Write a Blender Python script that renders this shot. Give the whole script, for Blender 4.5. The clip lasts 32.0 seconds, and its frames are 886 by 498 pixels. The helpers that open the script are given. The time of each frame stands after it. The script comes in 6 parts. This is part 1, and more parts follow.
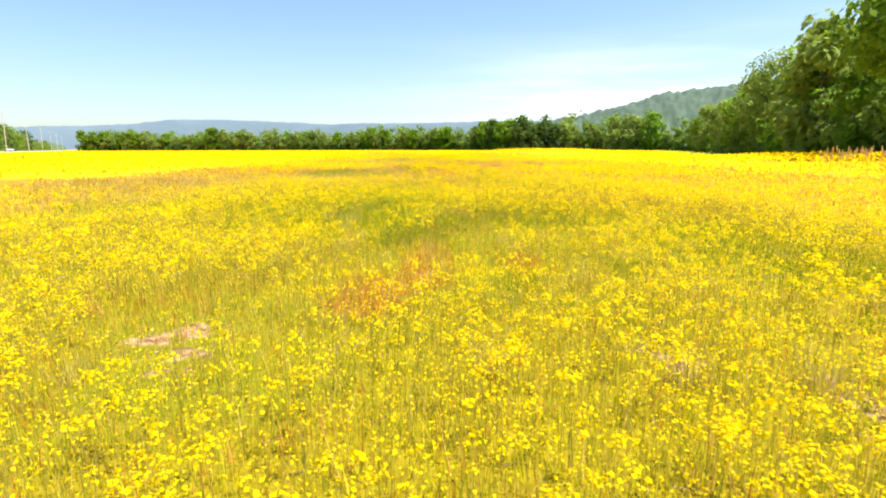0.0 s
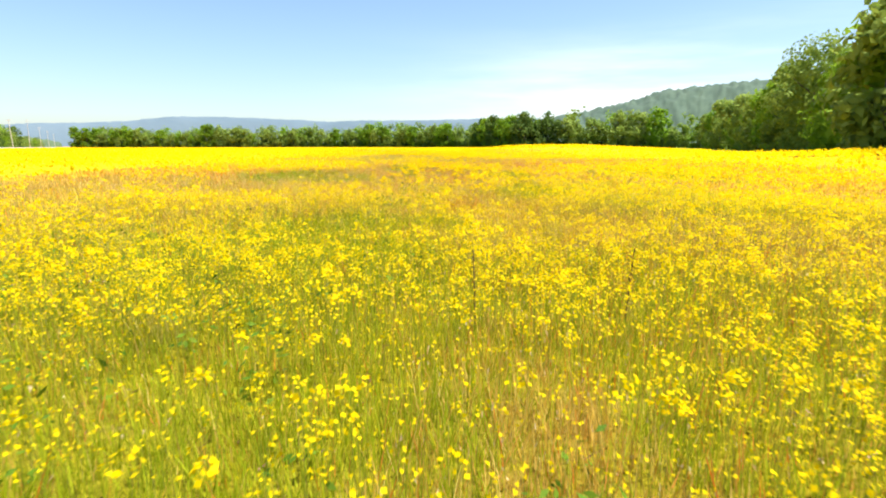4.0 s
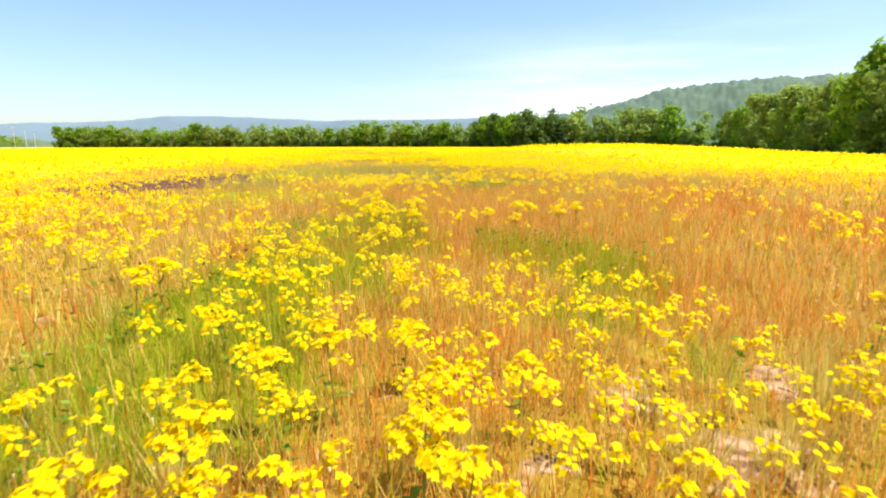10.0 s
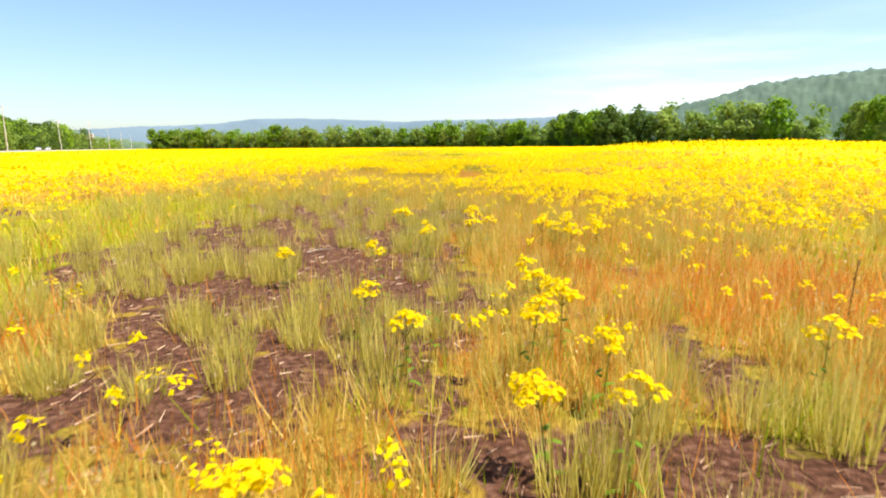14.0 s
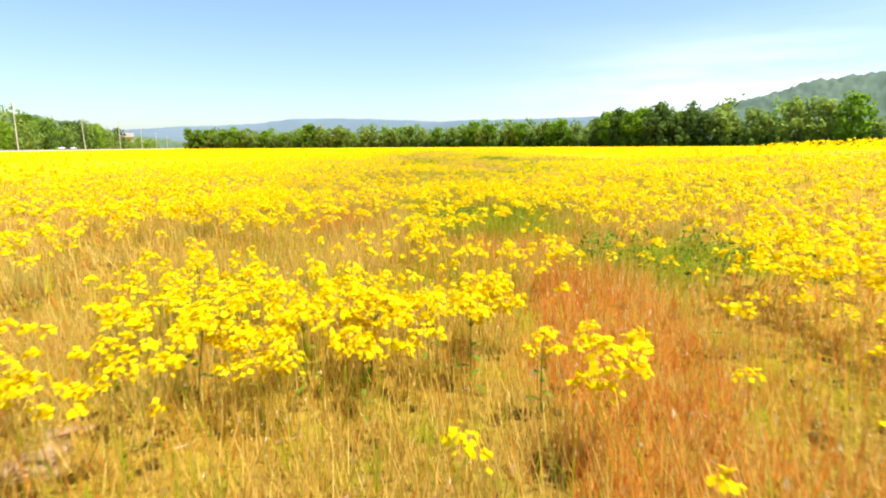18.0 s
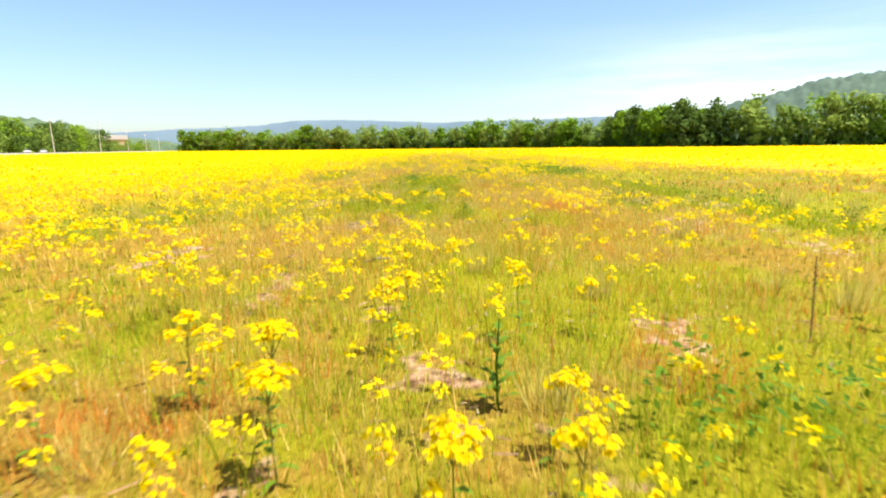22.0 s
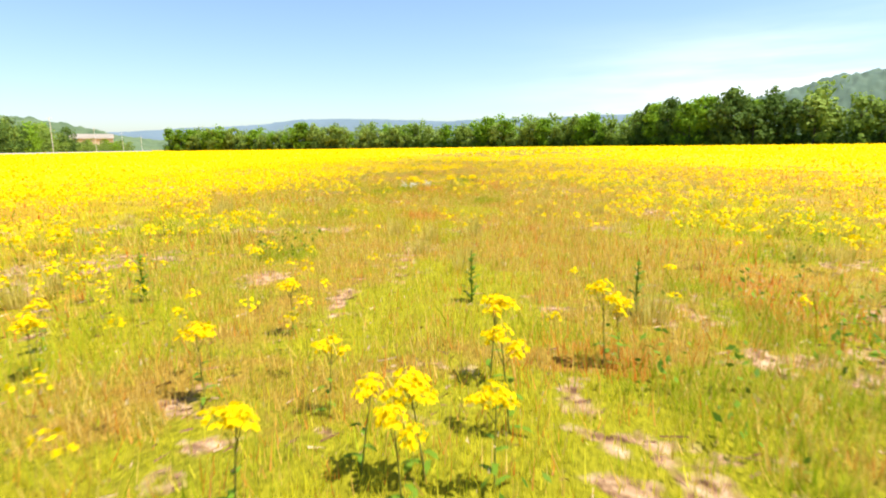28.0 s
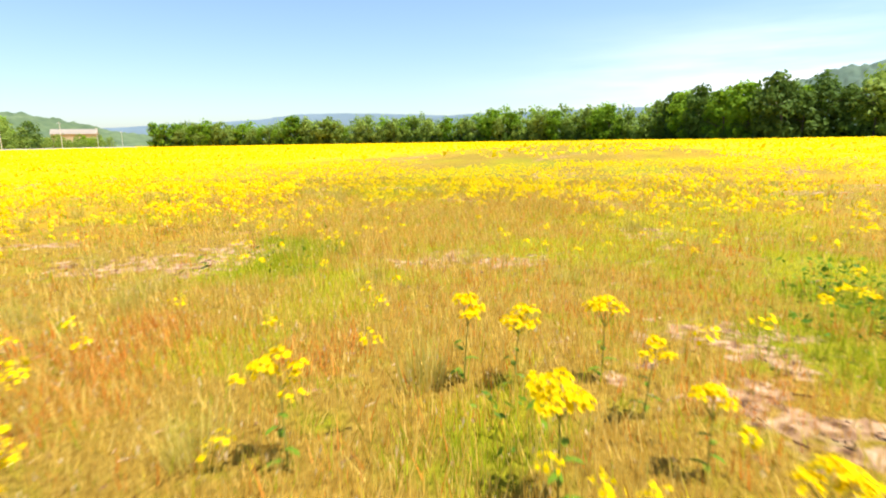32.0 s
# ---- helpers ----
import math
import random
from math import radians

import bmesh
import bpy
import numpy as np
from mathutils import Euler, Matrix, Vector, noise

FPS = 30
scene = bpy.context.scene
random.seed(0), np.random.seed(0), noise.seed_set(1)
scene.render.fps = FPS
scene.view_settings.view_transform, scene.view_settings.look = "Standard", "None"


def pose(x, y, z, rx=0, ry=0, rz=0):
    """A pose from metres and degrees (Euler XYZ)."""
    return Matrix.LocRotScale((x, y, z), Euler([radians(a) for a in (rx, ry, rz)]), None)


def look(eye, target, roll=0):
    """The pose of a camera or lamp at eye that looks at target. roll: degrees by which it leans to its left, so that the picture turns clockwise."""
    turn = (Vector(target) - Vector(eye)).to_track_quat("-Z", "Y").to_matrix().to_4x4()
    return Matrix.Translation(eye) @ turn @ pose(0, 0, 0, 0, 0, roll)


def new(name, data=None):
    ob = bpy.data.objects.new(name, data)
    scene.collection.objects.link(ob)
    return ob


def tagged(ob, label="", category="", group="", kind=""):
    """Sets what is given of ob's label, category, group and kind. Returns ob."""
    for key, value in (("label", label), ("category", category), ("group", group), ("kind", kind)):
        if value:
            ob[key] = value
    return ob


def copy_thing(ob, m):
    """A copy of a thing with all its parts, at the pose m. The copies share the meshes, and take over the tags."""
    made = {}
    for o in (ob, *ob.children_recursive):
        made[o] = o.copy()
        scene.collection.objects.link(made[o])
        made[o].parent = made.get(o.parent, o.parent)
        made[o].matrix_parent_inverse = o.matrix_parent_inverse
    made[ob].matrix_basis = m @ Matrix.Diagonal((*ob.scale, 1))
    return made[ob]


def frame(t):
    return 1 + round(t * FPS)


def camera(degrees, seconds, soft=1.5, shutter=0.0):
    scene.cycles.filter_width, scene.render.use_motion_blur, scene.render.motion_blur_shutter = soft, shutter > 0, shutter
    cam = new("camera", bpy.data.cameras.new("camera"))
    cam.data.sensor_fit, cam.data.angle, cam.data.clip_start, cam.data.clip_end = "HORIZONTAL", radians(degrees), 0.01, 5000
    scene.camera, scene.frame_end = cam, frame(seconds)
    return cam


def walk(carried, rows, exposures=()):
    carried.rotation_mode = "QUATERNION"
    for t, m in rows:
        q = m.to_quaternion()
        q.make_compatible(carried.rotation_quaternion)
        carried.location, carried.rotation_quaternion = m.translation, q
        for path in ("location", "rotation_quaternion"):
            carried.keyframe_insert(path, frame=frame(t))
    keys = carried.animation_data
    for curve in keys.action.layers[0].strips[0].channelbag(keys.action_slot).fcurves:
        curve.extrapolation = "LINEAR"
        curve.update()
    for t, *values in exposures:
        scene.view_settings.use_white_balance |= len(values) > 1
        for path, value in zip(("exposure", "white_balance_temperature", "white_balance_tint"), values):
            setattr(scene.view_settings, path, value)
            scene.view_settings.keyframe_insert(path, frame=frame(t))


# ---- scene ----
# ---------------------------------------------------------------- camera and its walk
cam = camera(78.69, 32.0, soft=2.0, shutter=0.09)
PATH = [
    (0.0, 0.00, 0.00, 1.543, 2.10, 10.50, -0.12),
    (0.5, -0.13, 0.73, 1.513, 2.06, 10.54, -0.02),
    (1.0, -0.18, 1.46, 1.479, 2.08, 10.56, -0.00),
    (1.5, -0.21, 2.50, 1.431, 2.06, 10.57, -0.03),
    (2.0, -0.26, 3.74, 1.397, 2.12, 10.64, -0.06),
    (2.5, -0.33, 5.20, 1.373, 2.08, 10.65, -0.10),
    (3.0, -0.43, 6.76, 1.354, 2.11, 10.69, -0.12),
    (3.5, -0.56, 8.46, 1.334, 2.04, 10.73, -0.07),
    (4.0, -0.60, 10.38, 1.313, 2.02, 10.76, -0.05),
    (4.5, -0.58, 12.49, 1.292, 2.02, 10.78, -0.05),
    (5.0, -0.53, 14.71, 1.280, 2.03, 10.80, -0.06),
    (5.5, -0.48, 16.96, 1.290, 2.05, 10.82, -0.09),
    (6.0, -0.69, 19.21, 1.345, 2.07, 10.82, -0.16),
    (6.5, -0.94, 21.29, 1.432, 2.03, 10.86, -0.12),
    (7.0, -1.15, 23.13, 1.509, 1.97, 10.85, -0.05),
    (7.5, -1.35, 24.86, 1.538, 1.95, 10.81, -0.01),
    (8.0, -1.53, 26.65, 1.529, 1.87, 10.84, -0.05),
    (8.5, -1.62, 28.43, 1.487, 1.97, 10.88, -0.12),
    (9.0, -1.68, 30.21, 1.445, 1.83, 10.81, -0.19),
    (9.5, -1.68, 31.95, 1.409, 1.89, 10.78, -0.12),
    (10.0, -1.68, 33.59, 1.395, 1.80, 10.81, -0.12),
    (10.5, -1.65, 35.34, 1.396, 1.80, 10.81, -0.18),
    (11.0, -1.60, 37.26, 1.401, 1.76, 10.84, -0.26),
    (11.5, -1.57, 39.32, 1.399, 1.76, 10.86, -0.32),
    (12.0, -1.38, 41.55, 1.392, 1.75, 10.87, -0.42),
    (12.5, -1.33, 43.93, 1.380, 1.77, 10.94, -0.43),
    (13.0, -1.22, 46.26, 1.365, 1.80, 10.87, -0.51),
    (13.5, -1.18, 48.48, 1.356, 5.63, 10.88, -0.50),
    (14.0, -1.18, 50.70, 1.363, 9.79, 10.79, -0.45),
    (14.5, -1.26, 52.91, 1.378, 11.52, 10.77, -0.43),
    (15.0, -1.42, 55.14, 1.399, 12.15, 10.80, -0.45),
    (15.5, -1.64, 57.23, 1.394, 12.53, 10.78, -0.39),
    (16.0, -1.94, 59.50, 1.392, 12.81, 10.78, -0.33),
    (16.5, -2.36, 61.93, 1.388, 13.01, 10.80, -0.30),
    (17.0, -2.90, 64.50, 1.380, 13.18, 10.81, -0.28),
    (17.5, -3.58, 67.19, 1.369, 13.34, 10.81, -0.29),
    (18.0, -4.38, 69.98, 1.359, 13.53, 10.77, -0.35),
    (18.5, -5.20, 72.75, 1.356, 13.67, 10.78, -0.36),
    (19.0, -5.99, 75.70, 1.370, 13.68, 10.78, -0.36),
    (19.5, -6.88, 78.81, 1.415, 13.73, 10.68, -0.42),
    (20.0, -7.82, 81.75, 1.457, 13.76, 10.65, -0.47),
    (20.5, -8.68, 84.66, 1.466, 13.78, 10.65, -0.51),
    (21.0, -9.37, 87.48, 1.443, 13.77, 10.72, -0.54),
    (21.5, -10.20, 90.39, 1.398, 13.74, 10.69, -0.60),
    (22.0, -10.94, 93.60, 1.348, 13.80, 10.64, -0.60),
    (22.5, -11.66, 97.08, 1.313, 13.86, 10.68, -0.60),
    (23.0, -12.48, 100.76, 1.316, 13.98, 10.71, -0.59),
    (23.5, -13.33, 104.48, 1.352, 14.06, 10.69, -0.70),
    (24.0, -14.42, 108.45, 1.393, 14.15, 10.66, -0.75),
    (24.5, -15.53, 112.28, 1.426, 14.23, 10.66, -0.75),
    (25.0, -16.64, 116.01, 1.453, 14.23, 10.64, -0.65),
    (25.5, -17.78, 119.78, 1.475, 14.29, 10.68, -0.53),
    (26.0, -18.81, 123.60, 1.491, 14.32, 10.67, -0.52),
    (26.5, -19.73, 127.39, 1.502, 14.33, 10.65, -0.57),
    (27.0, -20.63, 131.12, 1.505, 14.33, 10.63, -0.64),
    (27.5, -21.51, 134.74, 1.497, 14.34, 10.66, -0.70),
    (28.0, -22.49, 138.17, 1.471, 14.37, 10.76, -0.72),
    (28.5, -23.45, 141.58, 1.438, 14.39, 10.78, -0.84),
    (29.0, -24.45, 145.09, 1.409, 14.37, 10.85, -0.87),
    (29.5, -25.46, 148.70, 1.386, 14.47, 10.87, -0.91),
    (30.0, -26.65, 152.74, 1.383, 14.41, 10.90, -0.97),
    (30.5, -27.57, 156.94, 1.396, 14.50, 10.93, -1.07),
    (31.0, -28.66, 161.31, 1.412, 14.47, 11.06, -1.12),
    (31.5, -29.72, 165.81, 1.429, 14.57, 11.20, -1.10),
    (32.0, -30.75, 170.34, 1.446, 14.50, 11.32, -0.95),
]
walk(cam, [(t, pose(x, y, z, 90 - tilt, 0, turn) @ pose(0, 0, 0, 0, 0, lean)) for t, x, y, z, turn, tilt, lean in PATH],
     exposures=[(0.0, 1.46, 6500, 11), (32.0, 1.46, 6500, 11)])

# ---------------------------------------------------------------- sky and sun
SUN_TURN, SUN_HEIGHT = -98.0, 68.0          # degrees, turn counted anticlockwise from +y
world = bpy.data.worlds.new("sky")
scene.world = world
world.use_nodes = True
wn, wl = world.node_tree.nodes, world.node_tree.links
wn.clear()
sky = wn.new("ShaderNodeTexSky")
sky.sky_type, sky.sun_disc = "NISHITA", False
sky.sun_elevation, sky.sun_rotation = radians(SUN_HEIGHT), radians(-SUN_TURN)
sky.air_density, sky.dust_density, sky.ozone_density = 1.0, 1.0, 3.4
back = wn.new("ShaderNodeBackground")
back.inputs["Strength"].default_value = 0.078
wout = wn.new("ShaderNodeOutputWorld")
# thin high haze, thicker towards the sun and the horizon
co = wn.new("ShaderNodeTexCoord")
sep = wn.new("ShaderNodeSeparateXYZ")
wl.new(co.outputs["Generated"], sep.inputs[0])
stretch = wn.new("ShaderNodeMapping")
stretch.inputs["Scale"].default_value = (1.2, 1.2, 9.0)
stretch.inputs["Rotation"].default_value = (0.0, radians(9), 0.0)
wl.new(co.outputs["Generated"], stretch.inputs["Vector"])
cirrus = wn.new("ShaderNodeTexNoise")
cirrus.inputs["Scale"].default_value, cirrus.inputs["Detail"].default_value = 1.6, 6
wl.new(stretch.outputs["Vector"], cirrus.inputs["Vector"])


def sky_map(src, a0, a1, b0, b1):
    k = wn.new("ShaderNodeMapRange")
    k.interpolation_type = "SMOOTHSTEP"
    for i, v in enumerate((a0, a1, b0, b1)):
        k.inputs[1 + i].default_value = v
    wl.new(src, k.inputs[0])
    return k.outputs[0]


def sky_mul(u, v):
    k = wn.new("ShaderNodeMath")
    k.operation = "MULTIPLY"
    wl.new(u, k.inputs[0])
    wl.new(v, k.inputs[1])
    return k.outputs[0]


veil = sky_mul(sky_mul(sky_map(cirrus.outputs["Fac"], 0.32, 0.62, 0.25, 1.0), sky_map(sep.outputs["Z"], 0.06, 0.26, 1.0, 0.0)), sky_map(sep.outputs["X"], -0.45, 0.5, 0.0, 1.0))
hsv = wn.new("ShaderNodeHueSaturation")
hsv.inputs["Hue"].default_value = 0.495
wl.new(sky_map(veil, 0.0, 1.0, 1.0, 0.25), hsv.inputs["Saturation"])
wl.new(sky_map(veil, 0.0, 1.0, 1.0, 1.3), hsv.inputs["Value"])
wl.new(sky.outputs["Color"], hsv.inputs["Color"])
wl.new(hsv.outputs["Color"], back.inputs["Color"])
wl.new(back.outputs["Background"], wout.inputs["Surface"])
sun_data = bpy.data.lights.new("sun", "SUN")
sun_data.energy, sun_data.angle, sun_data.color = 4.3, radians(0.5), (1.0, 0.95, 0.86)
sun = new("sun", sun_data)
a, h = radians(SUN_TURN), radians(SUN_HEIGHT)
sun.matrix_world = look((-math.sin(a) * math.cos(h) * 90, math.cos(a) * math.cos(h) * 90, math.sin(h) * 90), (0, 0, 0))

# ---------------------------------------------------------------- materials


def node_mat(name):
    m = bpy.data.materials.new(name)
    m.use_nodes = True
    n, l = m.node_tree.nodes, m.node_tree.links
    n.clear()
    out = n.new("ShaderNodeOutputMaterial")
    return m, n, l, out


def ramp(n, stops):
    r = n.new("ShaderNodeValToRGB")
    e = r.color_ramp.elements
    while len(e) < len(stops):
        e.new(0.5)
    for el, (p, c) in zip(e, stops):
        el.position, el.color = p, (*c, 1)
    return r


def plant_mat(name, stops, rough=0.6, through_light=0.35, per="island", grain=0.0):
    """Leaf, blade or petal: its colour varies from piece to piece, and light passes through it."""
    m, n, l, out = node_mat(name)
    r = ramp(n, stops)
    if per == "island":
        g = n.new("ShaderNodeNewGeometry")
        src = g.outputs["Random Per Island"]
    else:
        g = n.new("ShaderNodeObjectInfo")
        src = g.outputs["Random"]
    if grain:
        tc = n.new("ShaderNodeTexCoord")
        nz = n.new("ShaderNodeTexNoise")
        nz.inputs["Scale"].default_value = grain
        nz.inputs["Detail"].default_value = 3
        l.new(tc.outputs["Object"], nz.inputs["Vector"])
        mx = n.new("ShaderNodeMath")
        mx.operation = "MULTIPLY_ADD"
        mx.inputs[1].default_value = 0.5
        l.new(src, mx.inputs[0])
        half = n.new("ShaderNodeMath")
        half.operation = "MULTIPLY"
        half.inputs[1].default_value = 0.55
        l.new(nz.outputs["Fac"], half.inputs[0])
        l.new(half.outputs[0], mx.inputs[2])
        src = mx.outputs[0]
    l.new(src, r.inputs["Fac"])
    p = n.new("ShaderNodeBsdfPrincipled")
    p.inputs["Roughness"].default_value = rough
    p.inputs["Specular IOR Level"].default_value = 0.06
    t = n.new("ShaderNodeBsdfTranslucent")
    mix = n.new("ShaderNodeMixShader")
    mix.inputs["Fac"].default_value = through_light
    l.new(r.outputs["Color"], p.inputs["Base Color"])
    l.new(r.outputs["Color"], t.inputs["Color"])
    l.new(p.outputs["BSDF"], mix.inputs[1])
    l.new(t.outputs["BSDF"], mix.inputs[2])
    l.new(mix.outputs["Shader"], out.inputs["Surface"])
    return m


def solid_mat(name, c1, c2, scale=8.0, rough=0.8, bump=0.3, metal=0.0):
    m, n, l, out = node_mat(name)
    tc = n.new("ShaderNodeTexCoord")
    nz = n.new("ShaderNodeTexNoise")
    nz.inputs["Scale"].default_value, nz.inputs["Detail"].default_value = scale, 6
    big = n.new("ShaderNodeTexNoise")
    big.inputs["Scale"].default_value, big.inputs["Detail"].default_value = scale * 0.13, 2
    avg = n.new("ShaderNodeMath")
    avg.operation = "MULTIPLY_ADD"
    avg.inputs[1].default_value, avg.inputs[2].default_value = 0.6, 0.0
    add = n.new("ShaderNodeMath")
    add.operation = "MULTIPLY_ADD"
    add.inputs[1].default_value = 0.4
    r = ramp(n, [(0.3, c1), (0.7, c2)])
    p = n.new("ShaderNodeBsdfPrincipled")
    p.inputs["Roughness"].default_value, p.inputs["Metallic"].default_value = rough, metal
    b = n.new("ShaderNodeBump")
    b.inputs["Strength"].default_value = bump
    l.new(tc.outputs["Object"], nz.inputs["Vector"])
    l.new(tc.outputs["Object"], big.inputs["Vector"])
    l.new(nz.outputs["Fac"], avg.inputs[0])
    l.new(big.outputs["Fac"], add.inputs[0])
    l.new(avg.outputs[0], add.inputs[2])
    l.new(add.outputs[0], r.inputs["Fac"])
    l.new(r.outputs["Color"], p.inputs["Base Color"])
    l.new(nz.outputs["Fac"], b.inputs["Height"])
    l.new(b.outputs["Normal"], p.inputs["Normal"])
    l.new(p.outputs["BSDF"], out.inputs["Surface"])
    return m


def ground_mat():
    """Soil, thatch and low growth; the kinds of soil follow the mesh's own attributes."""
    m, n, l, out = node_mat("meadow_ground")
    tc = n.new("ShaderNodeTexCoord")

    def noise_at(scale, detail=5):
        k = n.new("ShaderNodeTexNoise")
        k.inputs["Scale"].default_value, k.inputs["Detail"].default_value = scale, detail
        l.new(tc.outputs["Object"], k.inputs["Vector"])
        return k.outputs["Fac"]

    def mixed(a, b, fac):
        k = n.new("ShaderNodeMix")
        k.data_type = "RGBA"
        l.new(fac, k.inputs["Factor"])
        l.new(a, k.inputs["A"])
        l.new(b, k.inputs["B"])
        return k.outputs["Result"]

    def attr(name):
        k = n.new("ShaderNodeAttribute")
        k.attribute_name = name
        return k.outputs["Fac"]

    def part_of(fac, k):
        q = n.new("ShaderNodeMath")
        q.operation = "MULTIPLY"
        q.inputs[1].default_value = k
        l.new(fac, q.inputs[0])
        return q.outputs[0]

    streak = n.new("ShaderNodeMapping")
    streak.inputs["Scale"].default_value = (1.0, 0.45, 1.0)
    l.new(tc.outputs["Object"], streak.inputs["Vector"])
    fine_tex = n.new("ShaderNodeTexNoise")
    fine_tex.inputs["Scale"].default_value, fine_tex.inputs["Detail"].default_value, fine_tex.inputs["Roughness"].default_value = 34, 8, 0.72
    l.new(streak.outputs["Vector"], fine_tex.inputs["Vector"])
    fine = fine_tex.outputs["Fac"]
    mid = noise_at(3.1)
    thatch = ramp(n, [(0.32, (0.088, 0.045, 0.004)), (0.46, (0.184, 0.112, 0.014)), (0.56, (0.245, 0.157, 0.023)), (0.70, (0.33, 0.225, 0.045))])
    l.new(fine, thatch.inputs["Fac"])
    green = ramp(n, [(0.34, (0.075, 0.076, 0.002)), (0.48, (0.160, 0.152, 0.006)), (0.66, (0.26, 0.24, 0.012))])
    l.new(fine, green.inputs["Fac"])
    pick = ramp(n, [(0.42, (0, 0, 0)), (0.62, (1, 1, 1))])
    lush = n.new("ShaderNodeMath")
    lush.operation = "MULTIPLY_ADD"
    lush.inputs[1].default_value = 0.34
    l.new(attr("lush"), lush.inputs[0])
    l.new(part_of(mid, 0.8), lush.inputs[2])
    l.new(lush.outputs[0], pick.inputs["Fac"])
    low = mixed(thatch.outputs["Color"], green.outputs["Color"], pick.outputs["Color"])
    bare = ramp(n, [(0.32, (0.075, 0.036, 0.016)), (0.44, (0.23, 0.13, 0.065)), (0.55, (0.36, 0.23, 0.125)), (0.72, (0.47, 0.34, 0.215))])
    l.new(noise_at(11, 9), bare.inputs["Fac"])
    dark = ramp(n, [(0.3, (0.028, 0.012, 0.006)), (0.52, (0.085, 0.036, 0.020)), (0.75, (0.175, 0.092, 0.058))])
    l.new(noise_at(22, 8), dark.inputs["Fac"])
    bloom = ramp(n, [(0.35, (0.487, 0.271, 0.002)), (0.6, (0.622, 0.356, 0.002))])
    l.new(noise_at(7), bloom.inputs["Fac"])
    ragged = noise_at(4.5, 8)

    def crisp(name):
        """The attribute with an edge broken up by fine noise."""
        k = n.new("ShaderNodeMath")
        k.operation = "MULTIPLY_ADD"
        k.inputs[1].default_value = 1.2
        l.new(ragged, k.inputs[0])
        l.new(part_of(attr(name), 0.5), k.inputs[2])
        e = ramp(n, [(0.84, (0, 0, 0)), (0.97, (1, 1, 1))])
        l.new(k.outputs[0], e.inputs["Fac"])
        return e.outputs["Color"]

    rus = ramp(n, [(0.34, (0.105, 0.039, 0.004)), (0.48, (0.221, 0.094, 0.011)), (0.68, (0.313, 0.161, 0.025))])
    l.new(fine, rus.inputs["Fac"])
    lim = ramp(n, [(0.34, (0.11, 0.105, 0.003)), (0.48, (0.215, 0.20, 0.006)), (0.68, (0.32, 0.285, 0.012))])
    l.new(fine, lim.inputs["Fac"])
    c = mixed(low, rus.outputs["Color"], part_of(crisp("russet"), 0.6))
    c = mixed(c, lim.outputs["Color"], part_of(crisp("lime"), 0.5))
    c = mixed(c, bloom.outputs["Color"], attr("bloom"))
    c = mixed(c, bare.outputs["Color"], crisp("bare"))
    c = mixed(c, dark.outputs["Color"], crisp("dark"))
    verge = ramp(n, [(0.3, (0.096, 0.160, 0.010)), (0.7, (0.208, 0.272, 0.024))])
    l.new(noise_at(1.4), verge.inputs["Fac"])
    c = mixed(c, verge.outputs["Color"], attr("verge"))
    p = n.new("ShaderNodeBsdfPrincipled")
    p.inputs["Roughness"].default_value = 0.95
    p.inputs["Specular IOR Level"].default_value = 0.1
    b = n.new("ShaderNodeBump")
    b.inputs["Strength"].default_value, b.inputs["Distance"].default_value = 0.8, 0.03
    l.new(fine, b.inputs["Height"])
    l.new(c, p.inputs["Base Color"])
    l.new(b.outputs["Normal"], p.inputs["Normal"])
    l.new(p.outputs["BSDF"], out.inputs["Surface"])
    return m


GROUND = ground_mat()
PETAL = plant_mat("yellow_petals", [(0.0, (0.71, 0.52, 0.001)), (0.5, (0.785, 0.59, 0.001)), (1.0, (0.81, 0.65, 0.002))], 0.6, 0.5)
STEM = plant_mat("flower_stems", [(0.0, (0.17, 0.20, 0.03)), (1.0, (0.34, 0.31, 0.07))], 0.6, 0.25)
GREEN = plant_mat("green_blades", [(0.0, (0.21, 0.27, 0.008)), (0.5, (0.345, 0.415, 0.014)), (1.0, (0.50, 0.55, 0.03))], 0.6, 0.5)
LIME = plant_mat("lime_blades", [(0.0, (0.46, 0.43, 0.012)), (1.0, (0.74, 0.66, 0.05))], 0.6, 0.5)
STRAW = plant_mat("straw_blades", [(0.0, (0.50, 0.315, 0.040)), (0.5, (0.69, 0.47, 0.090)), (1.0, (0.84, 0.63, 0.18))], 0.7, 0.48)
RUSSET = plant_mat("russet_blades", [(0.0, (0.55, 0.165, 0.016)), (0.5, (0.74, 0.29, 0.043)), (1.0, (0.86, 0.46, 0.11))], 0.7, 0.48)
LEAF = plant_mat("tree_leaves", [(0.0, (0.085, 0.165, 0.010)), (0.5, (0.165, 0.285, 0.018)), (1.0, (0.26, 0.40, 0.03))], 0.6, 0.48, "object", 0.35)
LEAF_PALE = plant_mat("pale_tree_leaves", [(0.0, (0.125, 0.195, 0.030)), (0.5, (0.205, 0.290, 0.048)), (1.0, (0.29, 0.37, 0.075))], 0.55, 0.42, "object", 0.35)
LEAF_DARK = plant_mat("dark_tree_leaves", [(0.0, (0.045, 0.085, 0.016)), (0.5, (0.09, 0.15, 0.026)), (1.0, (0.16, 0.23, 0.04))], 0.6, 0.4, "object", 0.35)
DRIFTWOOD = plant_mat("grey_driftwood", [(0.0, (0.13, 0.09, 0.06)), (1.0, (0.40, 0.33, 0.26))], 0.8, 0.0, "object", 9.0)
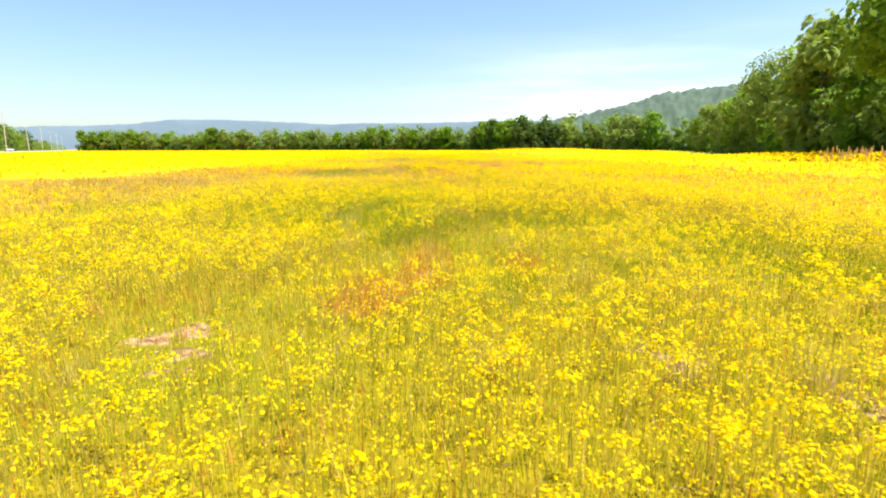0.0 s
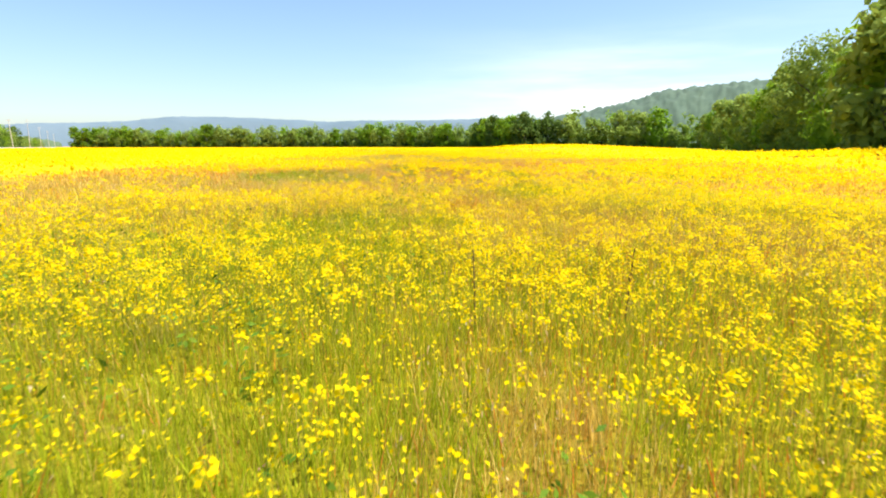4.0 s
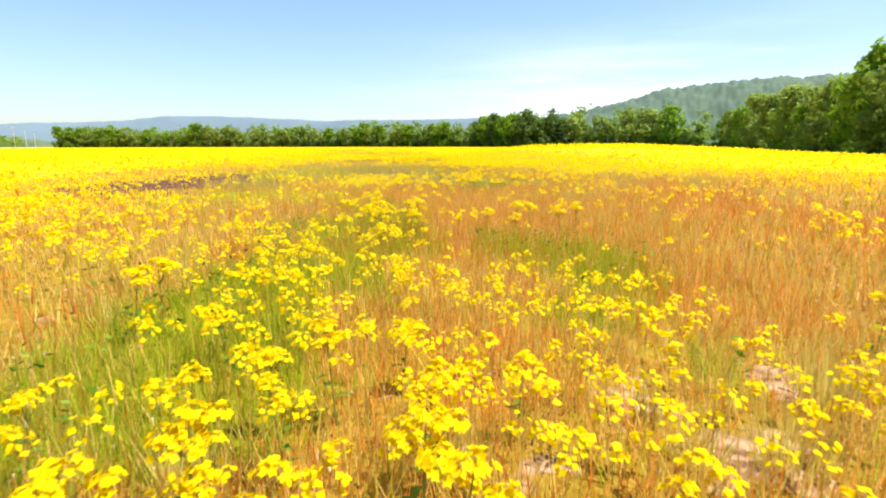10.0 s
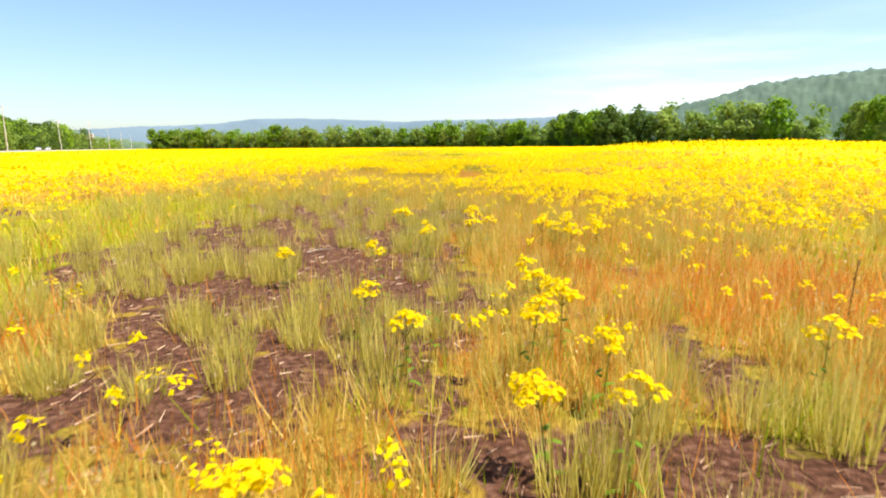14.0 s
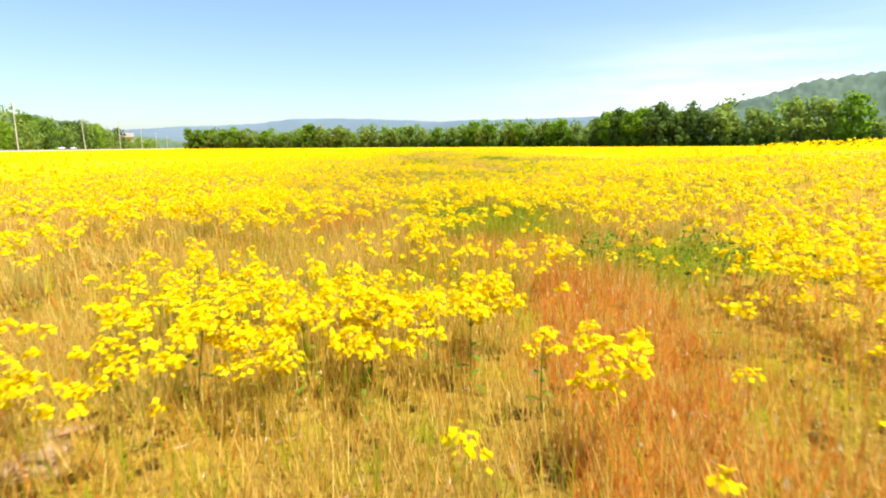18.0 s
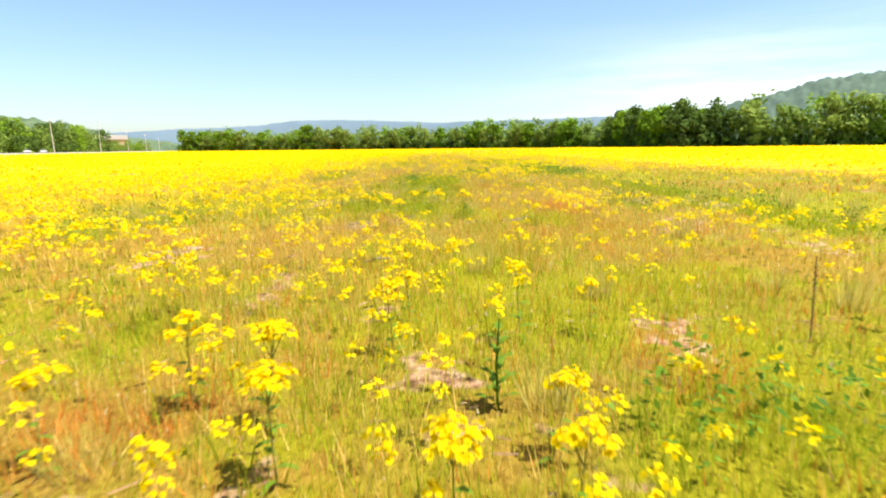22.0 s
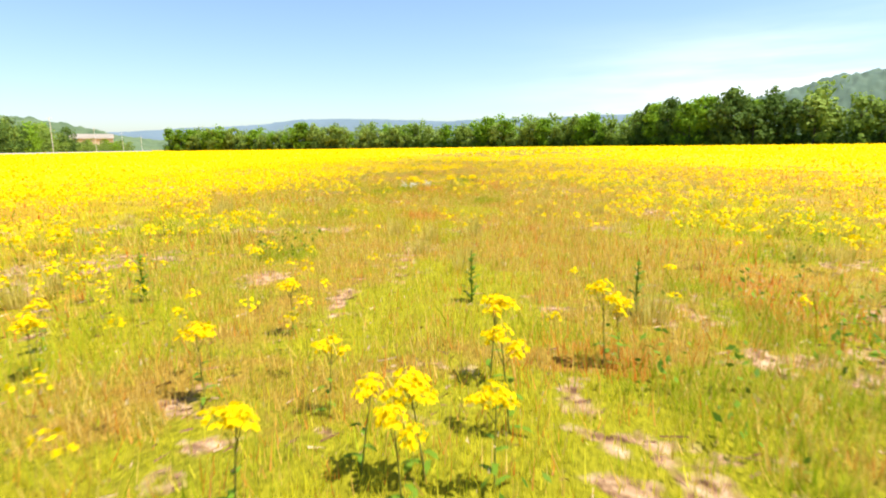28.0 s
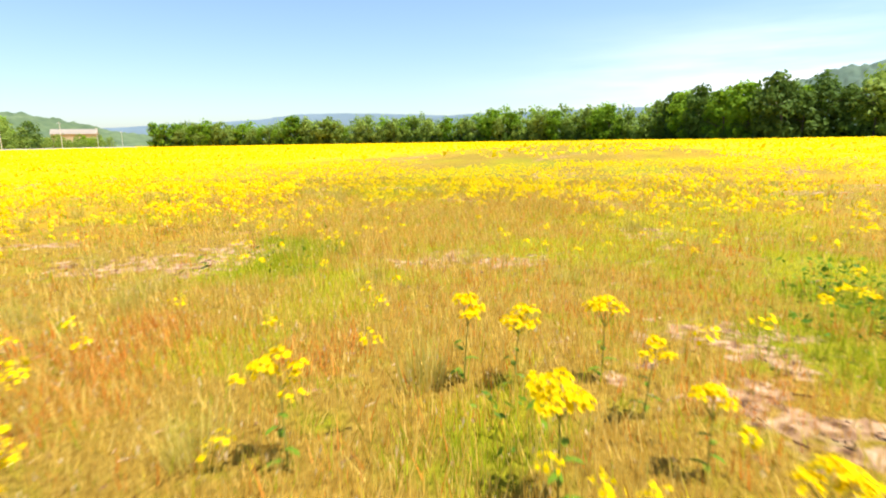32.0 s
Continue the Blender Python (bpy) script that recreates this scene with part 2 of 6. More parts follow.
SEED = plant_mat("grass_seed", [(0.0, (0.594, 0.380, 0.150)), (1.0, (0.842, 0.690, 0.420))], 0.8, 0.5)
TUSSOCK = plant_mat("tussock_blades", [(0.0, (0.42, 0.35, 0.045)), (0.5, (0.60, 0.50, 0.10)), (1.0, (0.78, 0.66, 0.20))], 0.7, 0.48)
BARK = solid_mat("bark", (0.05, 0.04, 0.03), (0.16, 0.13, 0.10), 5, 0.9, 0.8)
POLE_WOOD = solid_mat("weathered_pole", (0.42, 0.38, 0.32), (0.60, 0.56, 0.50), 3, 0.8, 0.3)
METAL = solid_mat("galvanised_metal", (0.45, 0.46, 0.47), (0.6, 0.6, 0.6), 6, 0.4, 0.1, 0.8)
CERAMIC = solid_mat("grey_insulator", (0.40, 0.42, 0.45), (0.5, 0.5, 0.52), 4, 0.3, 0.0)
ROAD = solid_mat("worn_road", (0.16, 0.15, 0.14), (0.30, 0.28, 0.25), 3, 0.9, 0.3)
HILL = solid_mat("wooded_hill", (0.032, 0.062, 0.045), (0.082, 0.125, 0.082), 0.02, 1.0, 0.0)
HILL_GREEN = solid_mat("wooded_slope", (0.03, 0.06, 0.025), (0.10, 0.14, 0.06), 0.03, 1.0, 0.0)
# the blue-grey of distance haze is put into the mountain's base colour
MOUNTAIN = solid_mat("haze_tinted_mountain", (0.075, 0.115, 0.145), (0.105, 0.15, 0.185), 0.004, 1.0, 0.0)
ROOF = solid_mat("pale_roof", (0.22, 0.19, 0.15), (0.30, 0.26, 0.21), 0.6, 0.6, 0.1)
CLADDING = solid_mat("tan_cladding", (0.34, 0.27, 0.17), (0.44, 0.36, 0.24), 0.8, 0.8, 0.1)
DARK = solid_mat("dark_opening", (0.03, 0.03, 0.03), (0.06, 0.06, 0.06), 2, 0.7, 0.0)
WHITE_PAINT = solid_mat("white_car_paint", (0.75, 0.75, 0.75), (0.82, 0.82, 0.82), 2, 0.3, 0.0)
GLASS_DARK = solid_mat("dark_glass", (0.02, 0.025, 0.03), (0.04, 0.05, 0.06), 2, 0.1, 0.0)
RUBBER = solid_mat("tyre_rubber", (0.02, 0.02, 0.02), (0.04, 0.04, 0.04), 6, 0.9, 0.1)
LITTER = plant_mat("straw_litter", [(0.0, (0.13, 0.06, 0.035)), (0.75, (0.30, 0.175, 0.105)), (1.0, (0.50, 0.37, 0.25))], 0.8, 0.0)
BLEACHED = plant_mat("bleached_twigs", [(0.0, (0.50, 0.44, 0.36)), (1.0, (0.82, 0.78, 0.72))], 0.8, 0.0)
DRY_STALK = plant_mat("dry_stalks", [(0.0, (0.07, 0.045, 0.02)), (1.0, (0.20, 0.13, 0.06))], 0.8, 0.1)
HERB = plant_mat("herb_leaves", [(0.0, (0.060, 0.130, 0.010)), (1.0, (0.165, 0.265, 0.020))], 0.5, 0.35)

# ---------------------------------------------------------------- small builders
rng = np.random.default_rng(7)


def mesh(name, verts, faces, material, smooth=False):
    """A mesh from arrays; faces all have the same number of corners."""
    verts, faces = np.asarray(verts, np.float32), np.asarray(faces, np.int32)
    me = bpy.data.meshes.new(name)
    k = faces.shape[1]
    me.vertices.add(len(verts))
    me.vertices.foreach_set("co", verts.ravel())
    me.loops.add(faces.size)
    me.loops.foreach_set("vertex_index", faces.ravel())
    me.polygons.add(len(faces))
    me.polygons.foreach_set("loop_start", np.arange(0, faces.size, k, dtype=np.int32))
    if smooth:
        me.polygons.foreach_set("use_smooth", np.ones(len(faces), bool))
    me.update(calc_edges=True)
    me.materials.append(material)
    return me


def part(name, me, parent, label=""):
    ob = new(name, me)
    ob.parent = parent
    if label:
        tagged(ob, label)
    return ob


def bm_mesh(name, bm, material, smooth=False):
    me = bpy.data.meshes.new(name)
    bm.to_mesh(me)
    bm.free()
    if smooth:
        for p in me.polygons:
            p.use_smooth = True
    me.materials.append(material)
    return me


def tube(path, radii, sides=6):
    """Vertices and quads of a round tube along a path."""
    path = np.asarray(path, float)
    vs, fs = [], []
    for i, (p, r) in enumerate(zip(path, radii)):
        d = path[min(i + 1, len(path) - 1)] - path[max(i - 1, 0)]
        d = d / (np.linalg.norm(d) + 1e-9)
        u = np.cross(d, (0.0, 1.0, 0.1) if abs(d[2]) > 0.5 else (0.0, 0.0, 1.0))
        u /= np.linalg.norm(u) + 1e-9
        v = np.cross(d, u)
        for k in range(sides):
            an = 2 * math.pi * k / sides
            vs.append(p + r * (math.cos(an) * u + math.sin(an) * v))
    for i in range(len(path) - 1):
        for k in range(sides):
            a0, b0 = i * sides + k, i * sides + (k + 1) % sides
            fs.append((a0, b0, b0 + sides, a0 + sides))
    return np.array(vs), np.array(fs)


def joined(pieces):
    vs, fs, n = [], [], 0
    for v, f in pieces:
        vs.append(v)
        fs.append(np.asarray(f) + n)
        n += len(v)
    return np.concatenate(vs), np.concatenate(fs)


def hash2(ix, iy, seed):
    h = (ix.astype(np.int64) * 374761393 + iy.astype(np.int64) * 668265263 + seed * 1442695041) & 0x7FFFFFFF
    h = ((h ^ (h >> 13)) * 1274126177) & 0x7FFFFFFF
    return ((h ^ (h >> 16)) & 0xFFFF) / 65535.0


def vnoise(x, y, size, seed):
    """Smooth noise in 0..1 with features of that size in metres."""
    x, y = np.asarray(x) / size, np.asarray(y) / size
    ix, iy = np.floor(x), np.floor(y)
    fx, fy = x - ix, y - iy
    fx, fy = fx * fx * (3 - 2 * fx), fy * fy * (3 - 2 * fy)
    c = [[hash2(ix + i, iy + j, seed) for j in (0, 1)] for i in (0, 1)]
    return (c[0][0] * (1 - fx) + c[1][0] * fx) * (1 - fy) + (c[0][1] * (1 - fx) + c[1][1] * fx) * fy


def fnoise(x, y, size, seed):
    return 0.55 * vnoise(x, y, size, seed) + 0.3 * vnoise(x, y, size / 2.3, seed + 1) + 0.15 * vnoise(x, y, size / 5.1, seed + 2)


def step(a, b, x):
    t = np.clip((x - a) / (b - a), 0, 1)
    return t * t * (3 - 2 * t)


# ---------------------------------------------------------------- the plan of the meadow
def lane_x(y):
    """The middle of the strip that is built in the finest detail."""
    return np.interp(y, LANE_Y, LANE_X)


LANE_Y = [0.0, 3.7, 10.4, 19.2, 26.6, 33.6, 41.5, 50.7, 55.1, 59.5, 64.5, 70.0, 81.7, 93.6, 108.5, 123.6, 138.2, 152.7, 170.3, 190.0]
LANE_X = [0.0, -0.3, -0.6, -0.7, -1.5, -1.7, -1.4, -1.2, -1.4, -1.9, -2.9, -4.4, -7.8, -10.9, -14.4, -18.8, -22.5, -26.7, -30.7, -35.4]
EDGE_Y = [-33, 0, 33, 66, 172, 289, 361, 385, 402, 410, 459, 525, 615, 644, 4400]
EDGE_X = [12, 20, 29, 32, 66, 102, 115, 90, 49, 16, 0, -16, -123, -459, -459]
BARE_Y = [0.0, 9.0, 17.5, 28.6, 36.0, 48.5, 60.8, 74.0, 86.6, 99.3, 134.4, 169.9]
BARE_W = [0.4, 0.4, 0.5, 0.8, 0.4, 0.2, 0.2, 0.2, 0.6, 1.0, 1.0, 1.0]
STRAW_W = [0.25, 0.35, 0.8, 1.0, 1.0, 1.0, 0.9, 0.55, 0.6, 0.68, 0.68, 0.7]
RUSSET_W = [0.15, 0.2, 0.35, 0.7, 0.9, 1.0, 0.3, 0.4, 0.4, 0.16, 0.14, 0.3]
RUSSET_BASE = [0, 0, 0.05, 0.12, 0.3, 0.35, 0.1, 0.1, 0.08, 0.02, 0.02, 0.08]
LIME_BASE = [0.75, 0.65, 0.15, 0, 0, 0, 0, 0, 0.05, 0.2, 0.3, 0.16]
LIME_W = [0.5, 0.4, 0.2, 0.1, 0.1, 0.2, 0.6, 0.3, 0.6, 1.0, 1.0, 0.8]
GREEN_W = [1.2, 1.1, 0.5, 0.15, 0.08, 0.05, 0.1, 0.4, 0.4, 0.32, 0.25, 0.2]
BLOOM_Y = [0.0, 7.3, 17.5, 24.8, 48.5, 60.0, 66.9, 74.0, 87.4, 92.3, 99.3, 134.4, 163.1, 187.9]
BLOOM_NEAR = [0.95, 0.95, 0.75, 0.36, 0.30, 0.40, 0.8, 0.8, 0.36, 0.34, 0.42, 0.42, 0.48, 0.55]


def blobs(x, y, spots, size=0.9, rag=2.0):
    """1 inside ragged ellipses (x, y, half length across, half length along the lane), 0 outside."""
    x, y = np.asarray(x, float), np.asarray(y, float)
    out = np.zeros(len(x))
    wob = (fnoise(x, y, size, 90) - 0.5) * rag
    order = np.argsort(y)
    ys = y[order]
    for cx, cy, rx, ry in spots:
        turn = radians(float(np.interp(cy, [50, 58, 180], [2, 12, 14.5])))
        c, s = math.cos(turn), math.sin(turn)
        reach = 1.9 * max(rx, ry)
        some = order[np.searchsorted(ys, cy - reach):np.searchsorted(ys, cy + reach)]
        some = some[np.abs(x[some] - cx) < reach]
        dx, dy = x[some] - cx, y[some] - cy
        u, v = (dx * c + dy * s) / rx, (-dx * s + dy * c) / ry
        out[some] = np.maximum(out[some], step(1.2, 0.85, np.hypot(u, v) + wob[some]))
    return out


DARK_SOIL = [(-1.2, 52.1, 0.25, 0.83), (-0.3, 52.4, 0.23, 0.54), (-1.4, 52.9, 0.49, 0.28), (0.2, 53.0, 0.19, 0.15), (-0.8, 53.1, 0.32, 0.25), (-2.8, 53.1, 0.30, 0.41), (0.7, 53.2, 0.19, 0.47), (-10.9, 54.0, 1.78, 2.38), (-2.6, 54.0, 0.24, 0.43), (-0.1, 54.1, 0.16, 0.49), (-3.6, 54.2, 0.59, 1.10), (-12.8, 54.4, 1.87, 3.97), (-2.1, 54.9, 0.28, 0.69), (-5.7, 55.5, 0.28, 0.58), (-4.5, 56.2, 0.75, 1.09), (-6.0, 56.8, 0.61, 1.15), (-2.2, 57.4, 0.14, 0.35), (-2.6, 57.9, 0.31, 0.52), (-4.3, 58.0, 1.95, 3.21), (-3.2, 58.2, 0.33, 1.19), (-3.4, 59.1, 0.33, 0.93), (-4.5, 59.3, 1.61, 2.95)]
DARK_SOIL += [(-5.2, 60.6, 0.99, 2.60), (-6.4, 62.4, 1.09, 1.63)]
BARE_SOIL = [(2.5, 3.3, 0.23, 0.40), (1.5, 3.8, 0.14, 0.35), (-2.3, 3.8, 0.26, 0.38), (1.6, 3.9, 0.21, 0.29), (-2.4, 4.1, 0.31, 0.36), (-1.0, 4.2, 0.12, 0.17), (1.1, 5.9, 0.15, 0.14), (0.3, 5.9, 0.12, 0.18), (-0.8, 6.1, 0.12, 0.13), (0.0, 6.4, 0.12, 0.15), (-0.5, 6.4, 0.16, 0.25), (-2.1, 6.5, 0.22, 0.38), (0.8, 8.9, 0.18, 0.19), (0.1, 8.9, 0.12, 0.22), (-2.1, 9.1, 0.37, 0.37), (-1.8, 9.8, 0.34, 0.36), (-2.0, 21.4, 0.18, 0.20), (-1.7, 21.6, 0.12, 0.12), (-1.5, 21.7, 0.12, 0.24), (-1.1, 22.2, 0.12, 0.32), (-3.1, 23.8, 0.56, 0.28), (-2.6, 25.3, 0.25, 0.12)]
BARE_SOIL += [(0.1, 25.4, 0.22, 0.14), (-0.6, 25.8, 0.26, 0.40), (-3.1, 25.8, 0.12, 0.15), (0.3, 27.8, 0.16, 1.00), (-3.4, 29.1, 0.40, 0.37), (-2.7, 29.1, 0.30, 0.28), (-1.7, 29.8, 0.15, 0.64), (-2.3, 29.9, 0.19, 0.33), (-0.5, 30.2, 0.21, 0.25), (-3.7, 30.8, 0.25, 0.58), (-0.2, 30.8, 0.12, 0.27), (-3.0, 32.2, 0.15, 0.12), (-2.0, 32.6, 0.39, 0.65), (-1.3, 33.2, 0.12, 0.30), (-2.3, 33.4, 0.19, 0.52), (-1.7, 33.6, 0.27, 0.38), (-1.3, 35.7, 0.16, 0.12), (-0.3, 35.9, 0.35, 0.27), (-0.6, 36.4, 0.17, 0.28), (0.3, 36.6, 0.16, 0.36), (-3.2, 52.6, 0.12, 0.12), (-3.6, 53.6, 0.12, 0.21)]
BARE_SOIL += [(-2.2, 57.9, 0.17, 0.22), (-3.8, 60.3, 0.30, 0.37), (-6.7, 71.7, 0.20, 0.22), (-4.9, 72.0, 0.12, 0.17), (-6.2, 77.9, 0.12, 0.17), (-7.3, 78.8, 0.12, 0.24), (-5.9, 79.1, 0.12, 0.19), (-10.4, 83.7, 0.12, 0.26), (-7.0, 84.4, 0.12, 0.12), (-8.3, 84.6, 0.20, 0.28), (-6.1, 86.0, 0.30, 0.26), (-11.3, 90.5, 0.12, 0.40), (-11.1, 91.7, 0.12, 0.24), (-12.3, 95.5, 0.17, 0.23), (-10.8, 95.7, 0.12, 0.12), (-11.3, 95.9, 0.12, 0.25), (-11.8, 96.7, 0.18, 0.36), (-11.5, 97.4, 0.13, 0.25), (-12.6, 97.9, 0.15, 0.53), (-13.8, 98.0, 0.20, 0.66), (-15.9, 99.2, 0.32, 0.60), (-14.6, 102.4, 0.25, 0.26)]
BARE_SOIL += [(-13.6, 102.5, 0.12, 0.12), (-15.0, 102.8, 0.26, 0.31), (-12.0, 103.6, 0.26, 0.28), (-14.2, 103.6, 0.15, 0.24), (-12.3, 104.1, 0.12, 0.19), (-12.7, 104.5, 0.12, 0.62), (-12.5, 106.0, 0.17, 0.27), (-13.3, 106.1, 0.18, 0.50), (-15.4, 110.4, 0.24, 0.12), (-16.5, 110.5, 0.17, 0.25), (-14.3, 110.7, 0.16, 0.15), (-13.5, 110.9, 0.22, 0.20), (-15.9, 111.2, 0.18, 0.39), (-15.1, 111.6, 0.15, 0.26), (-14.4, 112.4, 0.12, 0.24), (-17.3, 113.1, 0.29, 1.15), (-14.7, 113.2, 0.15, 0.27), (-17.1, 118.1, 0.12, 0.12), (-16.6, 118.8, 0.13, 0.19), (-20.7, 119.1, 0.33, 0.63), (-24.1, 136.8, 0.23, 0.42), (-21.0, 137.9, 0.18, 0.30)]
BARE_SOIL += [(-22.8, 138.1, 0.32, 0.40), (-23.4, 138.5, 0.14, 0.40), (-24.3, 140.1, 0.19, 0.23), (-23.7, 140.4, 0.15, 0.16), (-24.6, 140.6, 0.12, 0.22), (-23.2, 140.8, 0.13, 0.31), (-22.5, 141.2, 0.12, 0.22), (-23.5, 141.4, 0.19, 0.23), (-21.3, 142.0, 0.18, 0.15), (-21.8, 142.7, 0.15, 0.18), (-24.7, 142.8, 0.14, 0.78), (-26.0, 143.5, 0.24, 0.43), (-27.1, 147.1, 0.30, 0.36), (-24.9, 147.3, 0.12, 0.12), (-26.7, 147.6, 0.15, 0.52), (-24.2, 148.0, 0.21, 0.12), (-23.2, 148.3, 0.16, 0.25), (-25.3, 148.5, 0.12, 0.20), (-29.1, 149.0, 0.16, 0.36), (-24.4, 149.7, 0.15, 0.25), (-27.3, 152.1, 0.20, 0.26), (-28.4, 155.0, 0.20, 0.19)]
BARE_SOIL += [(-29.4, 155.1, 0.12, 0.22), (-27.0, 155.2, 0.12, 0.22), (-27.7, 155.3, 0.12, 0.20), (-26.2, 155.3, 0.28, 0.16), (-30.0, 155.5, 0.19, 0.51), (-28.9, 155.8, 0.25, 0.44), (-26.7, 157.2, 0.12, 0.16), (-28.7, 163.5, 0.13, 0.12), (-27.8, 163.6, 0.21, 0.12), (-29.4, 163.7, 0.12, 0.16), (-28.3, 164.3, 0.14, 0.12), (-29.5, 164.9, 0.12, 0.33), (-32.4, 172.2, 0.12, 0.17), (-31.9, 173.1, 0.21, 0.15), (-29.6, 173.3, 0.33, 0.42), (-29.9, 174.5, 0.19, 0.26)]
RUSSET_SPOTS = [(-1.0, 5.3, 0.69, 0.83), (-0.4, 6.2, 0.17, 0.31), (-0.5, 7.0, 0.29, 1.15), (0.8, 7.3, 0.25, 0.65), (-1.8, 8.7, 0.12, 0.12), (-0.6, 21.9, 0.31, 0.66), (0.6, 26.9, 0.55, 0.95), (-0.4, 29.3, 0.31, 0.49), (-1.0, 29.9, 0.44, 0.92), (-3.9, 33.0, 0.48, 0.50), (-1.6, 36.7, 0.52, 0.82), (2.5, 36.9, 1.17, 3.11), (0.8, 39.1, 1.14, 2.41), (-0.5, 39.9, 0.66, 0.65), (-1.1, 42.2, 1.67, 2.72), (-4.4, 43.5, 1.24, 3.11), (3.0, 43.9, 2.22, 4.30), (-2.5, 44.4, 1.49, 1.59), (-0.0, 45.3, 1.48, 1.34), (-3.6, 47.2, 0.94, 1.62), (-2.3, 48.6, 0.91, 0.44), (0.0, 49.2, 1.05, 0.87)]
RUSSET_SPOTS += [(0.8, 54.4, 0.36, 0.80), (0.4, 56.0, 1.05, 1.11), (1.3, 56.2, 1.07, 1.74), (-1.0, 57.5, 0.35, 0.23), (-4.1, 73.7, 0.57, 1.91), (-8.3, 79.0, 0.51, 1.37), (-7.5, 84.5, 0.13, 0.24), (-6.2, 86.4, 0.32, 0.62), (-6.3, 88.9, 0.77, 1.26), (-9.9, 91.2, 0.21, 0.45), (-9.2, 92.0, 0.49, 0.86), (-13.2, 95.6, 0.41, 0.60), (-10.4, 97.2, 0.36, 0.58), (-14.2, 102.8, 0.31, 0.46), (-11.3, 106.0, 0.85, 1.19), (-14.8, 111.2, 0.26, 0.40), (-13.2, 111.2, 0.31, 0.50), (-14.0, 111.7, 0.29, 0.42), (-17.2, 118.5, 0.18, 0.34), (-17.9, 118.9, 0.46, 0.89), (-19.9, 120.9, 0.62, 1.35), (-15.4, 121.1, 0.28, 0.47)]
RUSSET_SPOTS += [(-19.8, 139.1, 0.66, 0.82), (-22.3, 141.8, 0.36, 0.29), (-20.5, 144.1, 0.66, 1.23), (-25.7, 147.1, 0.17, 0.19), (-23.4, 147.6, 0.32, 0.21), (-24.0, 147.7, 0.22, 0.16), (-25.7, 149.3, 0.48, 0.62), (-27.9, 154.6, 0.17, 0.18), (-27.5, 156.0, 0.41, 0.78), (-25.5, 156.3, 0.61, 0.78), (-25.9, 158.9, 0.53, 0.85), (-31.8, 164.7, 0.20, 0.30), (-30.3, 165.0, 0.13, 0.32), (-34.1, 173.2, 0.57, 0.86), (-29.8, 173.4, 0.29, 0.44), (-32.3, 173.5, 0.47, 0.39)]
LIME_SPOTS = [(-1.4, 3.3, 1.18, 1.10), (1.8, 3.9, 0.94, 1.00), (1.1, 4.6, 0.74, 0.98), (-5.4, 46.4, 0.40, 0.98), (-6.7, 47.7, 2.41, 2.03), (-8.9, 56.8, 3.14, 3.54), (-10.9, 60.0, 2.59, 3.58), (-8.9, 61.0, 2.39, 2.49), (-9.8, 85.9, 0.35, 0.80), (-12.2, 87.7, 0.62, 1.12), (-12.7, 90.4, 0.57, 0.68), (-9.5, 95.4, 0.99, 1.61), (-9.5, 97.3, 0.65, 0.61), (-11.9, 98.9, 0.46, 0.84), (-13.5, 102.9, 0.31, 0.51), (-13.6, 103.6, 0.31, 0.42), (-11.3, 103.7, 0.52, 0.88), (-17.3, 110.8, 0.49, 0.55), (-17.8, 111.6, 0.60, 0.86), (-13.1, 112.9, 0.35, 0.45), (-19.1, 118.1, 0.55, 0.49), (-18.5, 123.7, 0.83, 1.64)]
LIME_SPOTS += [(-22.2, 137.1, 0.45, 0.31), (-24.0, 137.6, 0.50, 0.90), (-28.3, 140.1, 0.81, 1.71), (-22.3, 140.7, 0.77, 0.37), (-26.3, 141.5, 0.65, 0.97), (-24.3, 142.0, 0.68, 1.10), (-23.9, 143.5, 0.86, 1.36), (-25.5, 147.9, 0.68, 0.76), (-23.6, 148.3, 0.30, 0.40), (-27.7, 150.4, 0.66, 0.85), (-25.1, 150.4, 0.68, 0.89), (-25.7, 156.5, 0.38, 0.54), (-30.6, 157.1, 0.93, 0.97), (-25.8, 157.5, 0.16, 0.26), (-29.1, 163.4, 0.21, 0.12), (-27.4, 164.3, 0.40, 0.42), (-31.2, 173.0, 0.32, 0.31), (-33.2, 173.5, 0.27, 0.35), (-33.2, 175.3, 0.35, 0.91), (-28.2, 176.9, 0.67, 0.76)]
LIME_SPOTS += [(2.6, 24.0, 1.4, 2.6), (4.6, 28.5, 2.0, 3.4), (7.5, 35.5, 3.0, 4.5), (5.5, 23.0, 2.0, 3.0)]
GREEN_SPOTS = [(0.7, 6.1, 0.21, 0.27), (2.1, 6.8, 0.17, 0.38), (4.6, 7.6, 1.17, 2.75), (-0.7, 9.1, 0.56, 0.44), (-1.1, 10.7, 0.75, 2.99), (-3.3, 11.0, 0.71, 1.10), (-1.5, 12.2, 1.43, 2.92), (-4.0, 13.0, 1.48, 1.83), (-3.2, 15.2, 2.85, 4.05), (1.1, 25.1, 0.99, 2.35), (-1.2, 25.9, 0.42, 0.62), (-3.2, 29.3, 0.22, 0.41), (-6.5, 30.6, 1.35, 1.49), (-4.6, 30.8, 0.72, 1.13), (1.4, 31.6, 0.67, 1.21), (1.4, 32.9, 0.84, 2.09), (0.3, 33.1, 0.31, 0.72), (0.9, 33.4, 0.67, 1.35), (-2.8, 33.5, 0.27, 0.57), (-8.2, 33.6, 1.51, 2.58), (8.9, 35.9, 1.75, 5.31), (-3.2, 36.9, 0.78, 1.73)]
